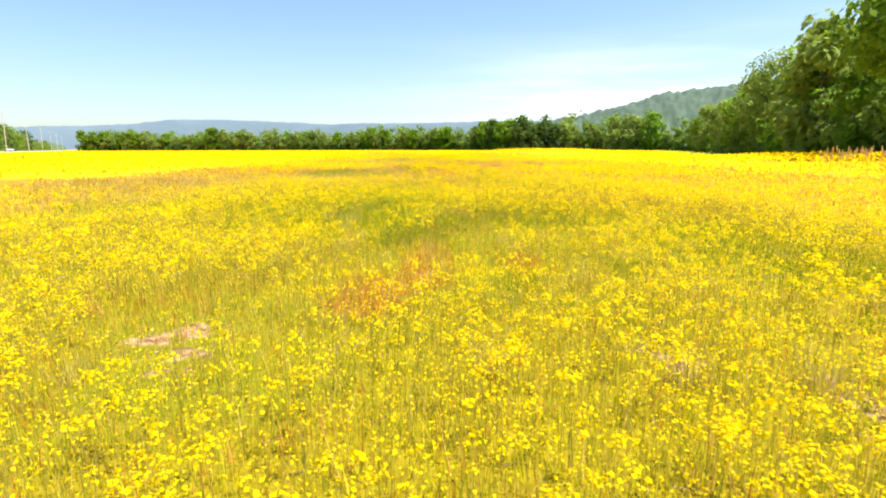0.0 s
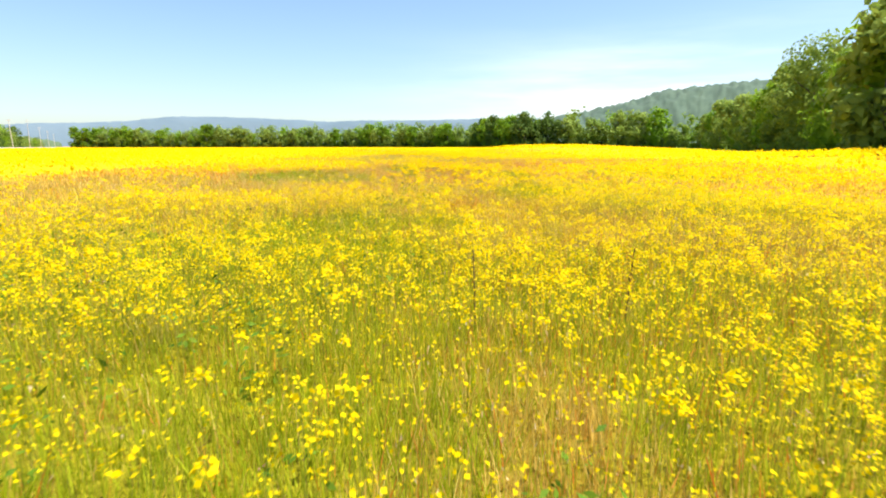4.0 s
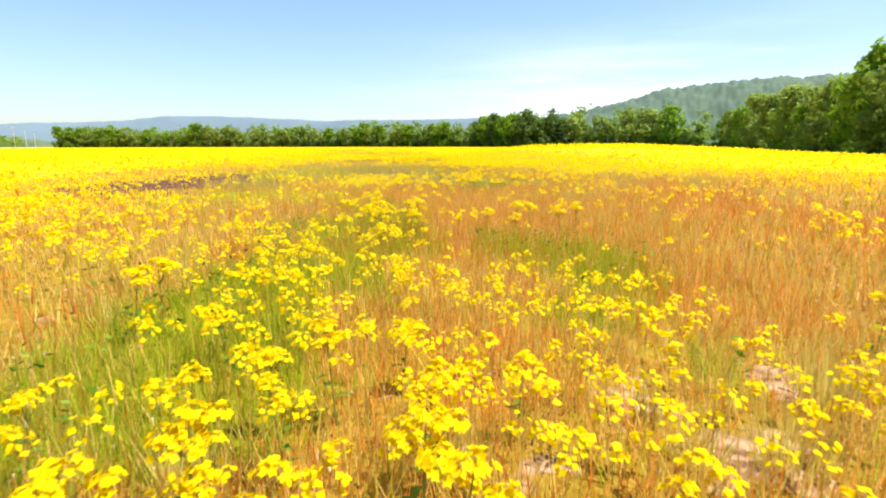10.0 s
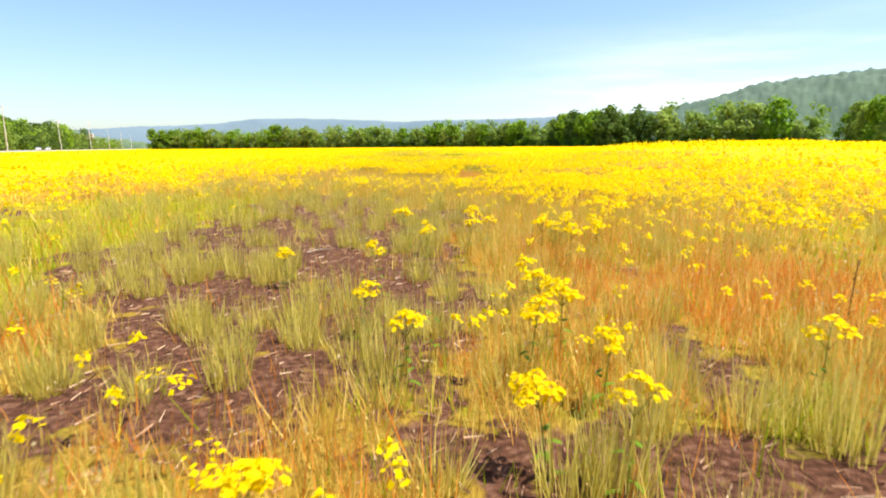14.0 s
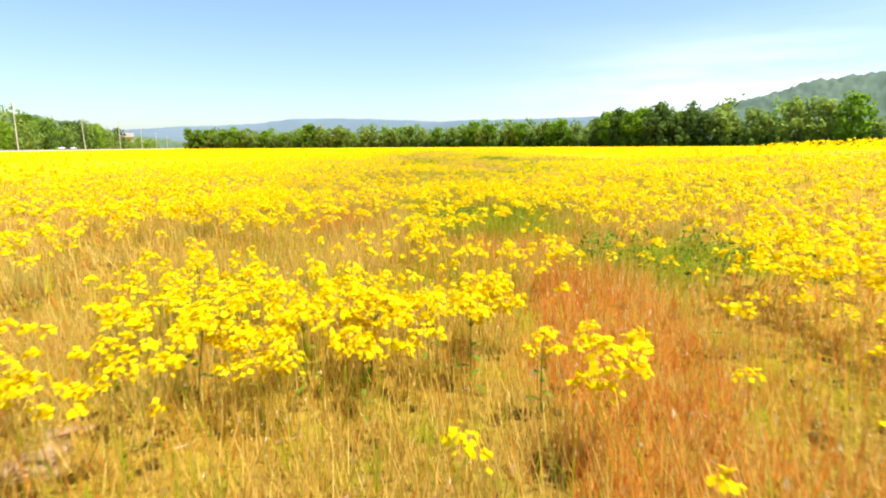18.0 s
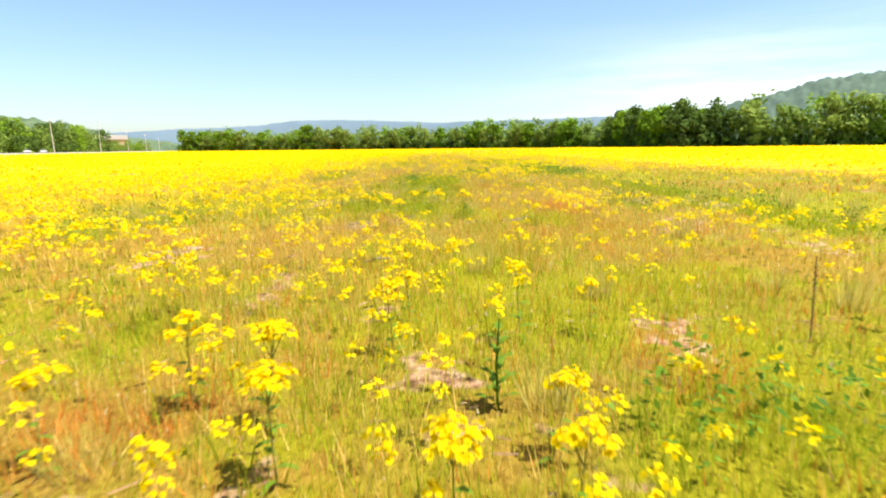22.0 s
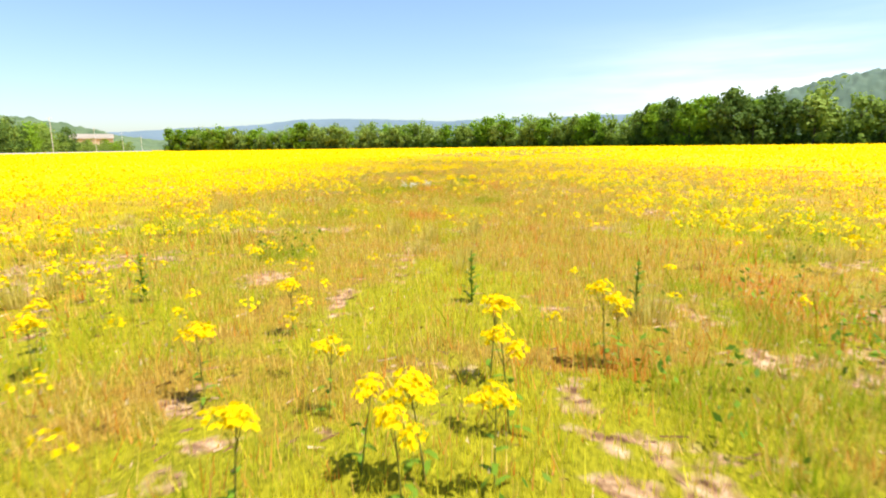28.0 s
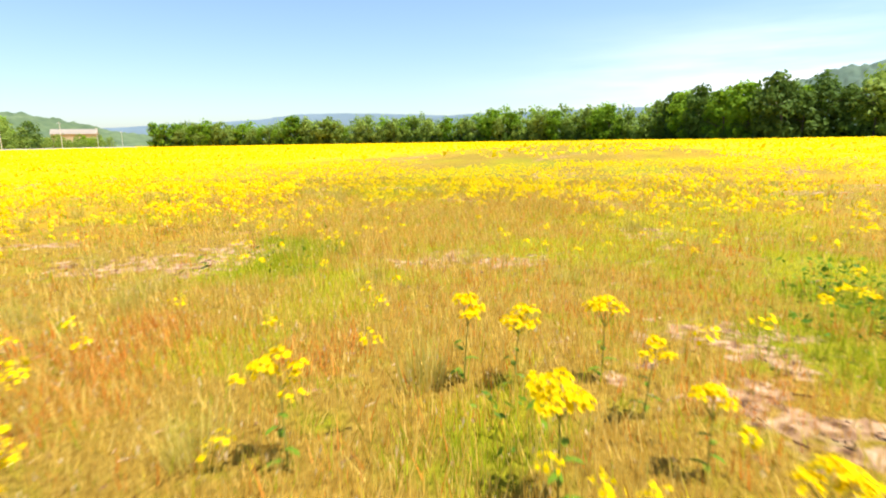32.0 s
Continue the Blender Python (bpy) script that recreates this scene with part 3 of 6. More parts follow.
GREEN_SPOTS += [(-0.1, 36.9, 0.25, 0.40), (-2.7, 38.7, 0.39, 0.84), (-3.7, 38.9, 0.77, 2.11), (-0.3, 39.5, 0.79, 1.61), (0.2, 39.6, 0.24, 0.47), (-1.1, 40.8, 0.36, 0.85), (-3.4, 40.8, 1.13, 3.63), (0.1, 53.3, 0.30, 0.43), (-1.8, 54.0, 0.19, 0.47), (-5.8, 79.3, 0.98, 1.74), (-7.5, 81.0, 0.46, 0.96), (-10.9, 89.5, 0.18, 0.25), (-10.2, 89.8, 0.18, 0.32), (-12.6, 91.4, 0.60, 0.82), (-0.3, 91.6, 0.88, 2.18), (-6.9, 93.5, 0.75, 1.42), (-14.0, 96.7, 0.29, 0.56), (-6.9, 97.2, 0.97, 1.98), (-6.0, 100.0, 1.07, 2.14), (-19.1, 101.9, 1.09, 2.05), (-14.4, 105.3, 0.53, 1.02), (-15.7, 105.5, 0.54, 1.29)]
GREEN_SPOTS += [(-7.9, 108.7, 1.02, 6.43), (-15.6, 111.7, 0.18, 1.40), (-12.7, 112.7, 0.40, 0.56), (-16.3, 113.3, 1.21, 7.00), (-22.2, 118.0, 0.76, 2.60), (-13.1, 126.9, 1.60, 6.23), (-23.9, 133.3, 1.17, 2.49), (-23.1, 137.2, 0.37, 0.52), (-15.5, 138.8, 1.86, 9.30), (-17.3, 140.0, 3.47, 6.34), (-20.9, 141.8, 0.35, 0.29), (-27.4, 148.9, 0.26, 0.34), (-24.9, 152.5, 0.47, 0.93), (-28.8, 154.5, 0.43, 1.19), (-28.4, 156.0, 0.25, 0.56), (-27.4, 160.0, 0.38, 0.73), (-29.2, 163.9, 0.19, 0.25), (-31.2, 172.6, 0.34, 0.21), (-29.1, 174.3, 0.38, 0.47), (-34.4, 176.4, 0.67, 1.08)]
HERB_SPOTS = [(-1.9, 22.0, 0.59, 0.31), (-2.1, 25.6, 0.29, 0.28), (-0.9, 51.2, 0.80, 0.91), (-3.2, 76.6, 1.06, 1.16), (-6.4, 79.3, 0.51, 0.76), (-6.2, 85.4, 0.26, 0.30), (-10.2, 96.2, 0.59, 0.45), (-11.7, 103.2, 0.18, 0.20), (-13.0, 103.9, 0.25, 0.56), (-9.8, 106.7, 0.41, 1.10), (-17.1, 114.2, 0.27, 1.07), (-15.8, 118.9, 0.69, 0.67), (-14.4, 120.6, 0.22, 0.94), (-12.0, 121.5, 1.36, 3.02), (-16.1, 121.7, 0.78, 1.40), (-26.4, 144.7, 0.32, 0.62), (-30.4, 163.0, 0.15, 0.12), (-30.5, 164.9, 0.18, 0.33), (-28.5, 175.6, 0.31, 0.80)]
STRAW_SPOTS = [(-0.2, 12.7, 0.82, 1.15), (-13.4, 20.4, 5.42, 6.81), (-15.1, 24.5, 6.30, 8.77), (0.3, 26.5, 0.69, 1.71), (-2.2, 27.6, 0.98, 1.25), (-1.3, 27.6, 1.27, 2.82), (-6.1, 28.1, 2.58, 6.55), (-4.4, 28.9, 2.18, 2.85), (-4.8, 32.4, 1.39, 1.39), (-3.5, 32.8, 0.62, 0.57), (-4.9, 35.5, 1.11, 1.26), (-1.2, 36.0, 0.29, 0.42), (1.7, 38.2, 1.23, 2.86), (-3.5, 39.7, 0.43, 0.40), (-5.8, 41.1, 1.76, 2.27), (-4.5, 41.9, 1.37, 2.24), (-4.7, 50.9, 0.79, 1.10), (-4.2, 52.3, 1.05, 1.63), (-4.0, 53.3, 0.38, 0.79), (-2.2, 53.6, 0.31, 0.56), (-4.6, 54.7, 0.34, 0.77), (-1.6, 55.0, 0.37, 0.76)]
STRAW_SPOTS += [(-1.8, 58.9, 0.49, 2.07), (-3.0, 59.3, 0.24, 0.63), (-3.1, 63.6, 1.59, 2.59), (-6.2, 69.7, 3.97, 5.24), (-13.3, 73.9, 4.45, 6.84), (-10.8, 76.8, 1.89, 3.00), (-8.2, 77.8, 0.61, 0.67), (-7.2, 77.8, 0.65, 3.20), (-10.9, 81.1, 1.66, 2.97), (-11.7, 86.4, 0.45, 0.74), (-4.0, 86.7, 1.14, 3.10), (-4.9, 92.9, 1.18, 2.97), (-14.6, 94.0, 1.04, 1.64), (-17.4, 99.4, 0.81, 1.75), (-8.4, 100.7, 0.95, 1.15), (-14.9, 101.4, 0.90, 2.06), (-12.0, 108.6, 0.65, 1.66), (-16.2, 110.2, 0.27, 0.17), (-17.8, 118.9, 1.22, 3.18), (-21.3, 121.6, 0.77, 1.25), (-19.3, 122.0, 1.83, 4.66), (-13.7, 124.1, 0.91, 0.91)]
STRAW_SPOTS += [(-25.2, 140.5, 0.48, 0.50), (-19.7, 141.8, 1.54, 1.37), (-34.7, 161.1, 0.96, 1.96), (-17.0, 167.4, 3.59, 5.43), (-26.8, 168.7, 1.19, 1.56), (-32.7, 172.9, 2.53, 2.46), (-35.8, 174.6, 0.94, 2.42), (-32.2, 176.2, 0.32, 0.68), (-34.0, 178.1, 0.53, 1.31)]
THIN_SPOTS = [(-2.5, 4.4, 0.62, 0.79), (-0.7, 6.5, 1.54, 2.11), (0.3, 7.9, 0.89, 1.26), (0.5, 8.8, 0.92, 1.80), (-0.2, 11.1, 0.65, 0.94), (-13.4, 20.4, 5.42, 6.81), (-15.1, 24.5, 6.30, 8.77), (-2.2, 27.6, 0.98, 1.25), (-1.3, 27.6, 1.27, 2.82), (-6.5, 28.3, 3.59, 5.55), (-4.3, 28.7, 2.10, 2.61), (-3.2, 31.5, 2.17, 1.28), (-3.8, 34.3, 1.44, 1.48), (1.4, 36.3, 1.38, 2.46), (1.7, 38.2, 1.23, 2.86), (-1.0, 41.3, 3.73, 3.66), (6.1, 44.4, 3.87, 5.81), (-2.0, 46.5, 3.32, 2.71), (-6.7, 47.7, 2.41, 2.03), (-5.6, 55.1, 3.85, 4.11), (-1.9, 60.0, 0.55, 3.62), (-8.9, 61.1, 2.39, 2.86)]
THIN_SPOTS += [(-9.2, 62.6, 2.05, 5.07), (-6.2, 69.7, 3.97, 5.24), (-3.7, 74.5, 0.94, 2.81), (-7.2, 77.8, 0.65, 3.20), (-8.3, 78.0, 0.88, 0.91), (-10.5, 80.7, 1.53, 2.83), (-8.2, 84.8, 0.35, 0.46), (-4.0, 86.7, 1.14, 3.10), (-5.1, 91.9, 1.55, 4.26), (-10.5, 98.3, 1.49, 1.42), (-7.1, 106.1, 2.82, 5.15), (-14.9, 107.8, 2.85, 3.57), (-10.8, 110.4, 2.67, 5.52), (-5.1, 112.8, 7.56, 9.48), (-16.9, 115.5, 3.27, 5.02), (-18.8, 123.4, 3.39, 5.20), (-22.3, 141.3, 3.55, 4.34), (-24.3, 145.7, 3.74, 6.15), (-25.9, 151.0, 3.29, 3.97), (-27.5, 159.4, 3.48, 4.78), (-28.1, 169.0, 3.75, 3.43), (-32.7, 172.9, 2.53, 2.46)]
THIN_SPOTS += [(-35.5, 174.5, 1.48, 3.41), (-32.2, 176.5, 3.54, 3.56)]
THIN_SPOTS += [(-3.5, 54.1, 1.26, 1.99), (-1.0, 53.3, 1.49, 0.63)]
FLOWER_SPOTS = [(0.7, 3.3, 0.46, 0.50), (1.2, 4.2, 0.53, 0.54), (-1.9, 7.3, 0.73, 0.71), (-5.8, 8.6, 1.58, 3.16), (3.9, 14.3, 3.90, 4.46), (-3.2, 22.3, 0.74, 0.65), (0.9, 22.5, 0.99, 0.91), (-2.2, 23.0, 0.89, 0.52), (10.4, 23.5, 6.81, 12.00), (-0.1, 26.1, 0.18, 0.30), (-2.6, 29.7, 0.19, 0.23), (0.6, 31.5, 0.51, 1.04), (4.6, 31.9, 1.33, 4.44), (-0.3, 32.4, 0.22, 0.14), (-1.1, 32.6, 0.15, 0.25), (-0.4, 33.0, 0.28, 0.27), (0.4, 33.5, 0.66, 1.37), (-0.2, 34.8, 0.55, 1.52), (-0.6, 35.0, 0.78, 2.21), (-5.6, 35.0, 0.39, 0.93), (-2.1, 36.2, 0.19, 0.18), (-1.0, 36.3, 0.82, 1.81)]
FLOWER_SPOTS += [(-6.9, 37.0, 1.22, 1.88), (-3.0, 37.1, 0.25, 0.45), (-4.9, 38.0, 0.41, 0.49), (-5.0, 39.2, 0.42, 0.59), (-3.1, 40.2, 1.26, 1.86), (-11.5, 40.3, 4.47, 5.32), (-4.1, 49.6, 1.30, 2.10), (-0.3, 58.7, 0.63, 0.62), (2.7, 64.1, 4.04, 6.03), (5.6, 70.2, 6.80, 12.00), (-6.6, 71.9, 0.67, 0.51), (-6.1, 73.0, 0.96, 0.81), (-8.7, 78.1, 0.20, 0.36), (-5.4, 78.1, 0.53, 0.24), (-11.5, 79.1, 2.37, 2.84), (-7.7, 79.4, 0.27, 0.41), (-5.0, 79.9, 0.47, 0.69), (-6.7, 81.7, 1.14, 1.46), (-3.5, 82.7, 0.77, 1.64), (-9.9, 83.9, 0.86, 0.52), (-7.2, 84.3, 0.46, 0.23), (-11.0, 84.9, 0.83, 0.74)]
FLOWER_SPOTS += [(-6.6, 85.1, 0.44, 0.44), (-7.7, 85.4, 0.29, 0.63), (-6.9, 85.7, 0.36, 0.58), (-11.4, 89.3, 0.26, 0.21), (-1.9, 89.5, 5.37, 10.84), (-10.4, 89.7, 0.24, 0.36), (-9.4, 89.8, 0.46, 0.23), (-11.4, 89.9, 0.40, 0.41), (-15.4, 90.3, 5.00, 7.50), (-8.7, 90.9, 0.70, 0.39), (-10.1, 91.9, 1.17, 2.79), (-12.4, 93.3, 0.69, 1.11), (-12.1, 95.8, 0.27, 0.31), (-11.6, 96.0, 0.12, 0.23), (-12.7, 96.6, 0.19, 0.40), (-20.1, 97.0, 1.73, 4.29), (-14.0, 97.1, 0.25, 0.49), (-15.9, 97.4, 0.27, 1.00), (-12.9, 99.8, 0.28, 0.87), (-15.8, 104.4, 0.27, 0.36), (-26.1, 107.7, 4.03, 8.19), (-22.5, 110.0, 1.96, 6.11)]
FLOWER_SPOTS += [(-13.5, 116.8, 0.70, 1.78), (-19.0, 118.9, 0.38, 0.31), (-21.1, 120.0, 0.38, 0.56), (-36.3, 127.7, 5.42, 12.00), (-32.0, 130.0, 4.28, 10.14), (-27.7, 142.1, 0.42, 0.75), (-37.4, 149.1, 5.02, 10.51), (-34.9, 155.3, 3.41, 7.33), (-40.9, 157.7, 6.98, 12.00), (-30.7, 163.6, 0.38, 0.49), (-32.3, 164.1, 0.30, 0.54), (-32.9, 166.2, 1.01, 1.60), (-29.8, 167.5, 1.00, 0.85), (-44.1, 169.8, 5.97, 12.00), (-52.2, 182.7, 6.82, 12.00)]



def field_edge(x, y):
    """1 on the flowering field, 0 on the mown verge and under the trees."""
    d = np.interp(y, EDGE_Y, EDGE_X) - x
    return step(-6, 4, d + 6 * (vnoise(x, y, 17, 5) - 0.5))


def plan(x, y):
    """The growth at a place: flowers, green, lime, straw and russet grass, bare and dark soil."""
    side = np.abs(x - lane_x(y))
    east = (x > lane_x(y)) * step(70, 80, y)          # the bloom keeps further away on this side
    n1, n2, n3 = fnoise(x, y, 7.0, 11), fnoise(x, y, 5.0, 23), fnoise(x, y, 4.0, 37)
    dark = blobs(x, y, [(cx, cy, 1.55 * rx, 1.5 * ry) for cx, cy, rx, ry in DARK_SOIL], 0.8, 1.5)
    bare = np.maximum(np.interp(y, [0, 14, 17, 36, 44, 90, 100], [0.75, 0.75, 1.0, 1.0, 0.8, 0.8, 0.72]) * blobs(x, y, BARE_SOIL, 0.42, 2.6), 0.62 * step(0.61, 0.72, fnoise(x, y, 1.3, 51)) * np.interp(y, BARE_Y, BARE_W)) * (1 - dark)
    red, pale, lush, herb, fresh = [blobs(x, y, s) for s in (RUSSET_SPOTS, STRAW_SPOTS, LIME_SPOTS, HERB_SPOTS, GREEN_SPOTS)]
    russet = np.clip(step(0.56, 0.72, n2) * 0.5 * np.interp(y, BARE_Y, RUSSET_W) + np.interp(y, BARE_Y, RUSSET_BASE), 0, 1)
    lime = np.clip(step(0.55, 0.7, n3) * np.interp(y, BARE_Y, LIME_W) + np.interp(y, BARE_Y, LIME_BASE), 0, 1)
    green = step(0.5, 0.7, n1) * np.interp(y, BARE_Y, GREEN_W)
    russet = np.maximum(np.interp(y, [20, 30, 40, 48, 62, 70, 76, 85], [0.7, 0.8, 0.55, 0.55, 0.8, 1.0, 1.0, 0.6]) * red, russet * (1 - 0.95 * pale) * (1 - 0.85 * np.maximum(np.maximum(lush, herb), fresh)))
    lime = np.maximum(lush, lime * (1 - 0.85 * np.maximum(np.maximum(red, pale), herb)))
    green = np.maximum(np.maximum(fresh, herb), green * (1 - 0.85 * np.maximum(red, pale)))
    straw = np.maximum(pale, np.clip(1 - green * 0.8 - lime * 0.8 - russet * 0.9, 0.05, 1) * np.interp(y, BARE_Y, STRAW_W))
    thin = blobs(x, y, THIN_SPOTS)
    rich = blobs(x, y, FLOWER_SPOTS, 0.7, 1.8)
    amb = np.interp(y, BLOOM_Y, BLOOM_NEAR)
    amb = amb + (1 - amb) * step(2.5, 10.0, side - 9 * east + 9 * (fnoise(x, y, 9.0, 61) - 0.5))
    flower = np.clip(amb * (0.12 + 1.25 * step(0.34, 0.62, fnoise(x, y, 1.8, 71))), 0, 1.3)
    flower = np.maximum(flower, (0.45 + 0.55 * step(0.3, 0.52, fnoise(x, y, 23.0, 83))) * step(5, 18, side - 11 * east + 16 * (fnoise(x, y, 13.0, 85) - 0.5)))
    flower = np.maximum(flower * (1 - 0.9 * thin) * (1 - 0.6 * herb) * (1 - 0.9 * dark) * (1 - 0.6 * bare), rich * (1 - 0.5 * bare))
    flower = flower * (1 - 0.5 * step(81, 87, y) * step(101, 96, y) * step(9, 5, side))   # a sparser stretch
    inside = field_edge(x, y)
    return dict(flower=flower * inside, green=green, lime=lime, straw=straw, russet=russet, bare=bare, dark=dark, inside=inside, side=side)


# ---------------------------------------------------------------- ground: one sheet out to the horizon
def ground_z(x, y):
    """Small bumps along the walk, a low swell east of it and a bank under the near trees."""
    x, y = np.asarray(x, float), np.asarray(y, float)
    near = step(90, 40, np.abs(x + 16)) * step(330, 230, np.abs(y - 85) + 85)
    swell = 1.2 * step(1.0, 0.0, np.hypot((x - 15) / 25, (y - 98) / 34))
    bank = 0.7 * step(9, 30, x - lane_x(y)) * step(72, 44, y) * step(160, 90, x) * step(-90, -40, y)
    return (fnoise(x, y, 6.0, 3) - 0.5) * 0.10 * near + (vnoise(x, y, 0.9, 8) - 0.5) * 0.05 * near + swell + bank


half = np.concatenate([np.arange(0, 7, 0.3), [7.5, 8.2, 9, 10, 11.2, 12.6, 14, 16, 18.5, 21, 24, 28, 33, 39, 46, 54, 64, 76, 90, 105, 125, 150, 190, 250, 330, 450, 650, 1000, 1700, 2800, 4400]])
gs = np.concatenate([-half[:0:-1], half])
gy = np.concatenate([[-4400, -2500, -1200, -600, -300, -150, -80, -40, -20, -10], np.arange(-4, 192, 0.28),
                     [194, 198, 203, 209, 216, 225, 236, 250, 266, 285, 310, 340, 370, 400, 440, 480, 520, 560, 620, 700, 850, 1200, 1800, 2700, 4400]])
X, Y = np.meshgrid(gs, gy)
px, py = X.ravel() + lane_x(Y.ravel()), Y.ravel()
pz = ground_z(px, py)
idx = np.arange(len(px)).reshape(X.shape)
quads = np.stack([idx[:-1, :-1].ravel(), idx[:-1, 1:].ravel(), idx[1:, 1:].ravel(), idx[1:, :-1].ravel()], 1)
gm = mesh("ground", np.stack([px, py, pz], 1), quads, GROUND, True)
pl = plan(px, py)
far_bloom = step(4, 24, pl["side"])
for key, val in (("bare", pl["bare"]), ("dark", pl["dark"]), ("russet", pl["russet"]), ("lime", pl["lime"]), ("lush", np.clip(pl["green"] + pl["lime"], 0, 1)), ("bloom", pl["flower"] * (0.14 + 0.82 * far_bloom)), ("verge", 1 - pl["inside"])):
    at = gm.attributes.new(key, "FLOAT", "POINT")
    at.data.foreach_set("value", np.clip(val, 0, 1).astype(np.float32))
ground = tagged(new("ground", gm), "flat meadow soil with dry thatch and bare patches", "ground", kind="structure")


# ---------------------------------------------------------------- distance: mountain, hills
def ridge(name, label, material, turns, rises, reach, deep, bump, seed, steps=300):
    """A long ridge seen along a range of directions from the middle of the field; rises are slopes of sight."""
    az = np.linspace(turns[0], turns[-1], steps)
    crest = np.interp(az, turns, rises)
    k = np.ones(5) / 5
    crest = np.convolve(np.pad(crest, 2, mode="edge"), k, "valid")
    fr = np.linspace(0, 1, 22)
    rows = [(-0.34 + 0.34 * u, math.sin(u * math.pi / 2) ** 1.15) for u in fr] + [(0.12, 0.9), (0.3, 0.0)]
    vs = []
    for dr, hh in rows:
        r = reach + dr * deep
        x, y = -np.sin(np.radians(az)) * r + HUB[0], np.cos(np.radians(az)) * r + HUB[1]
        z = crest * reach * hh + ((vnoise(x, y, 16, seed) - 0.5) + (vnoise(x, y, 55, seed + 9) - 0.5)) * bump * (hh > 0)
        vs.append(np.stack([x, y, np.where(hh > 0, np.maximum(z, 0.5), -1.0)], 1))
    vs = np.concatenate(vs)
    ii = np.arange(len(rows) * steps).reshape(len(rows), steps)
    f = np.stack([ii[:-1, :-1].ravel(), ii[:-1, 1:].ravel(), ii[1:, 1:].ravel(), ii[1:, :-1].ravel()], 1)
    return tagged(new(name, mesh(name, vs, f, material, True)), label, "hill", kind="structure")


HUB = (-12, 90)
ridge("backdrop_mountain", "long flat-topped mountain on the horizon, coloured blue-grey for haze", MOUNTAIN,
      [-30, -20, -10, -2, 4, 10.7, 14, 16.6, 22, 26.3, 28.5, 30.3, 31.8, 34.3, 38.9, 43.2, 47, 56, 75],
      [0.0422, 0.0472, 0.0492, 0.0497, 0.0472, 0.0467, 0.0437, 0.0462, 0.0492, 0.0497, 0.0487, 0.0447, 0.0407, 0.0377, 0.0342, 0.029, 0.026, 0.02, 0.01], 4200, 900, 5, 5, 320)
ridge("backdrop_hill_east", "steep wooded hill rising behind the trees", HILL,
      [-70, -60, -50, -40, -33, -29, -25.5, -24.4, -23.6, -21, -18.6, -16.2, -13.5, -11.5, -9, -6, 0, 8],
      [0.03, 0.06, 0.085, 0.098, 0.101, 0.102, 0.0995, 0.095, 0.0965, 0.092, 0.084, 0.0735, 0.062, 0.055, 0.047, 0.038, 0.02, 0.005], 3000, 1400, 20, 6, 620)
ridge("backdrop_hill_west", "low wooded hill beyond the road", HILL_GREEN,
      [38, 42, 44.5, 47.7, 50.4, 52.6, 58, 66, 80, 95], [0.004, 0.017, 0.0255, 0.0385, 0.0475, 0.0515, 0.054, 0.052, 0.045, 0.02], 2000, 900, 11, 8, 400)



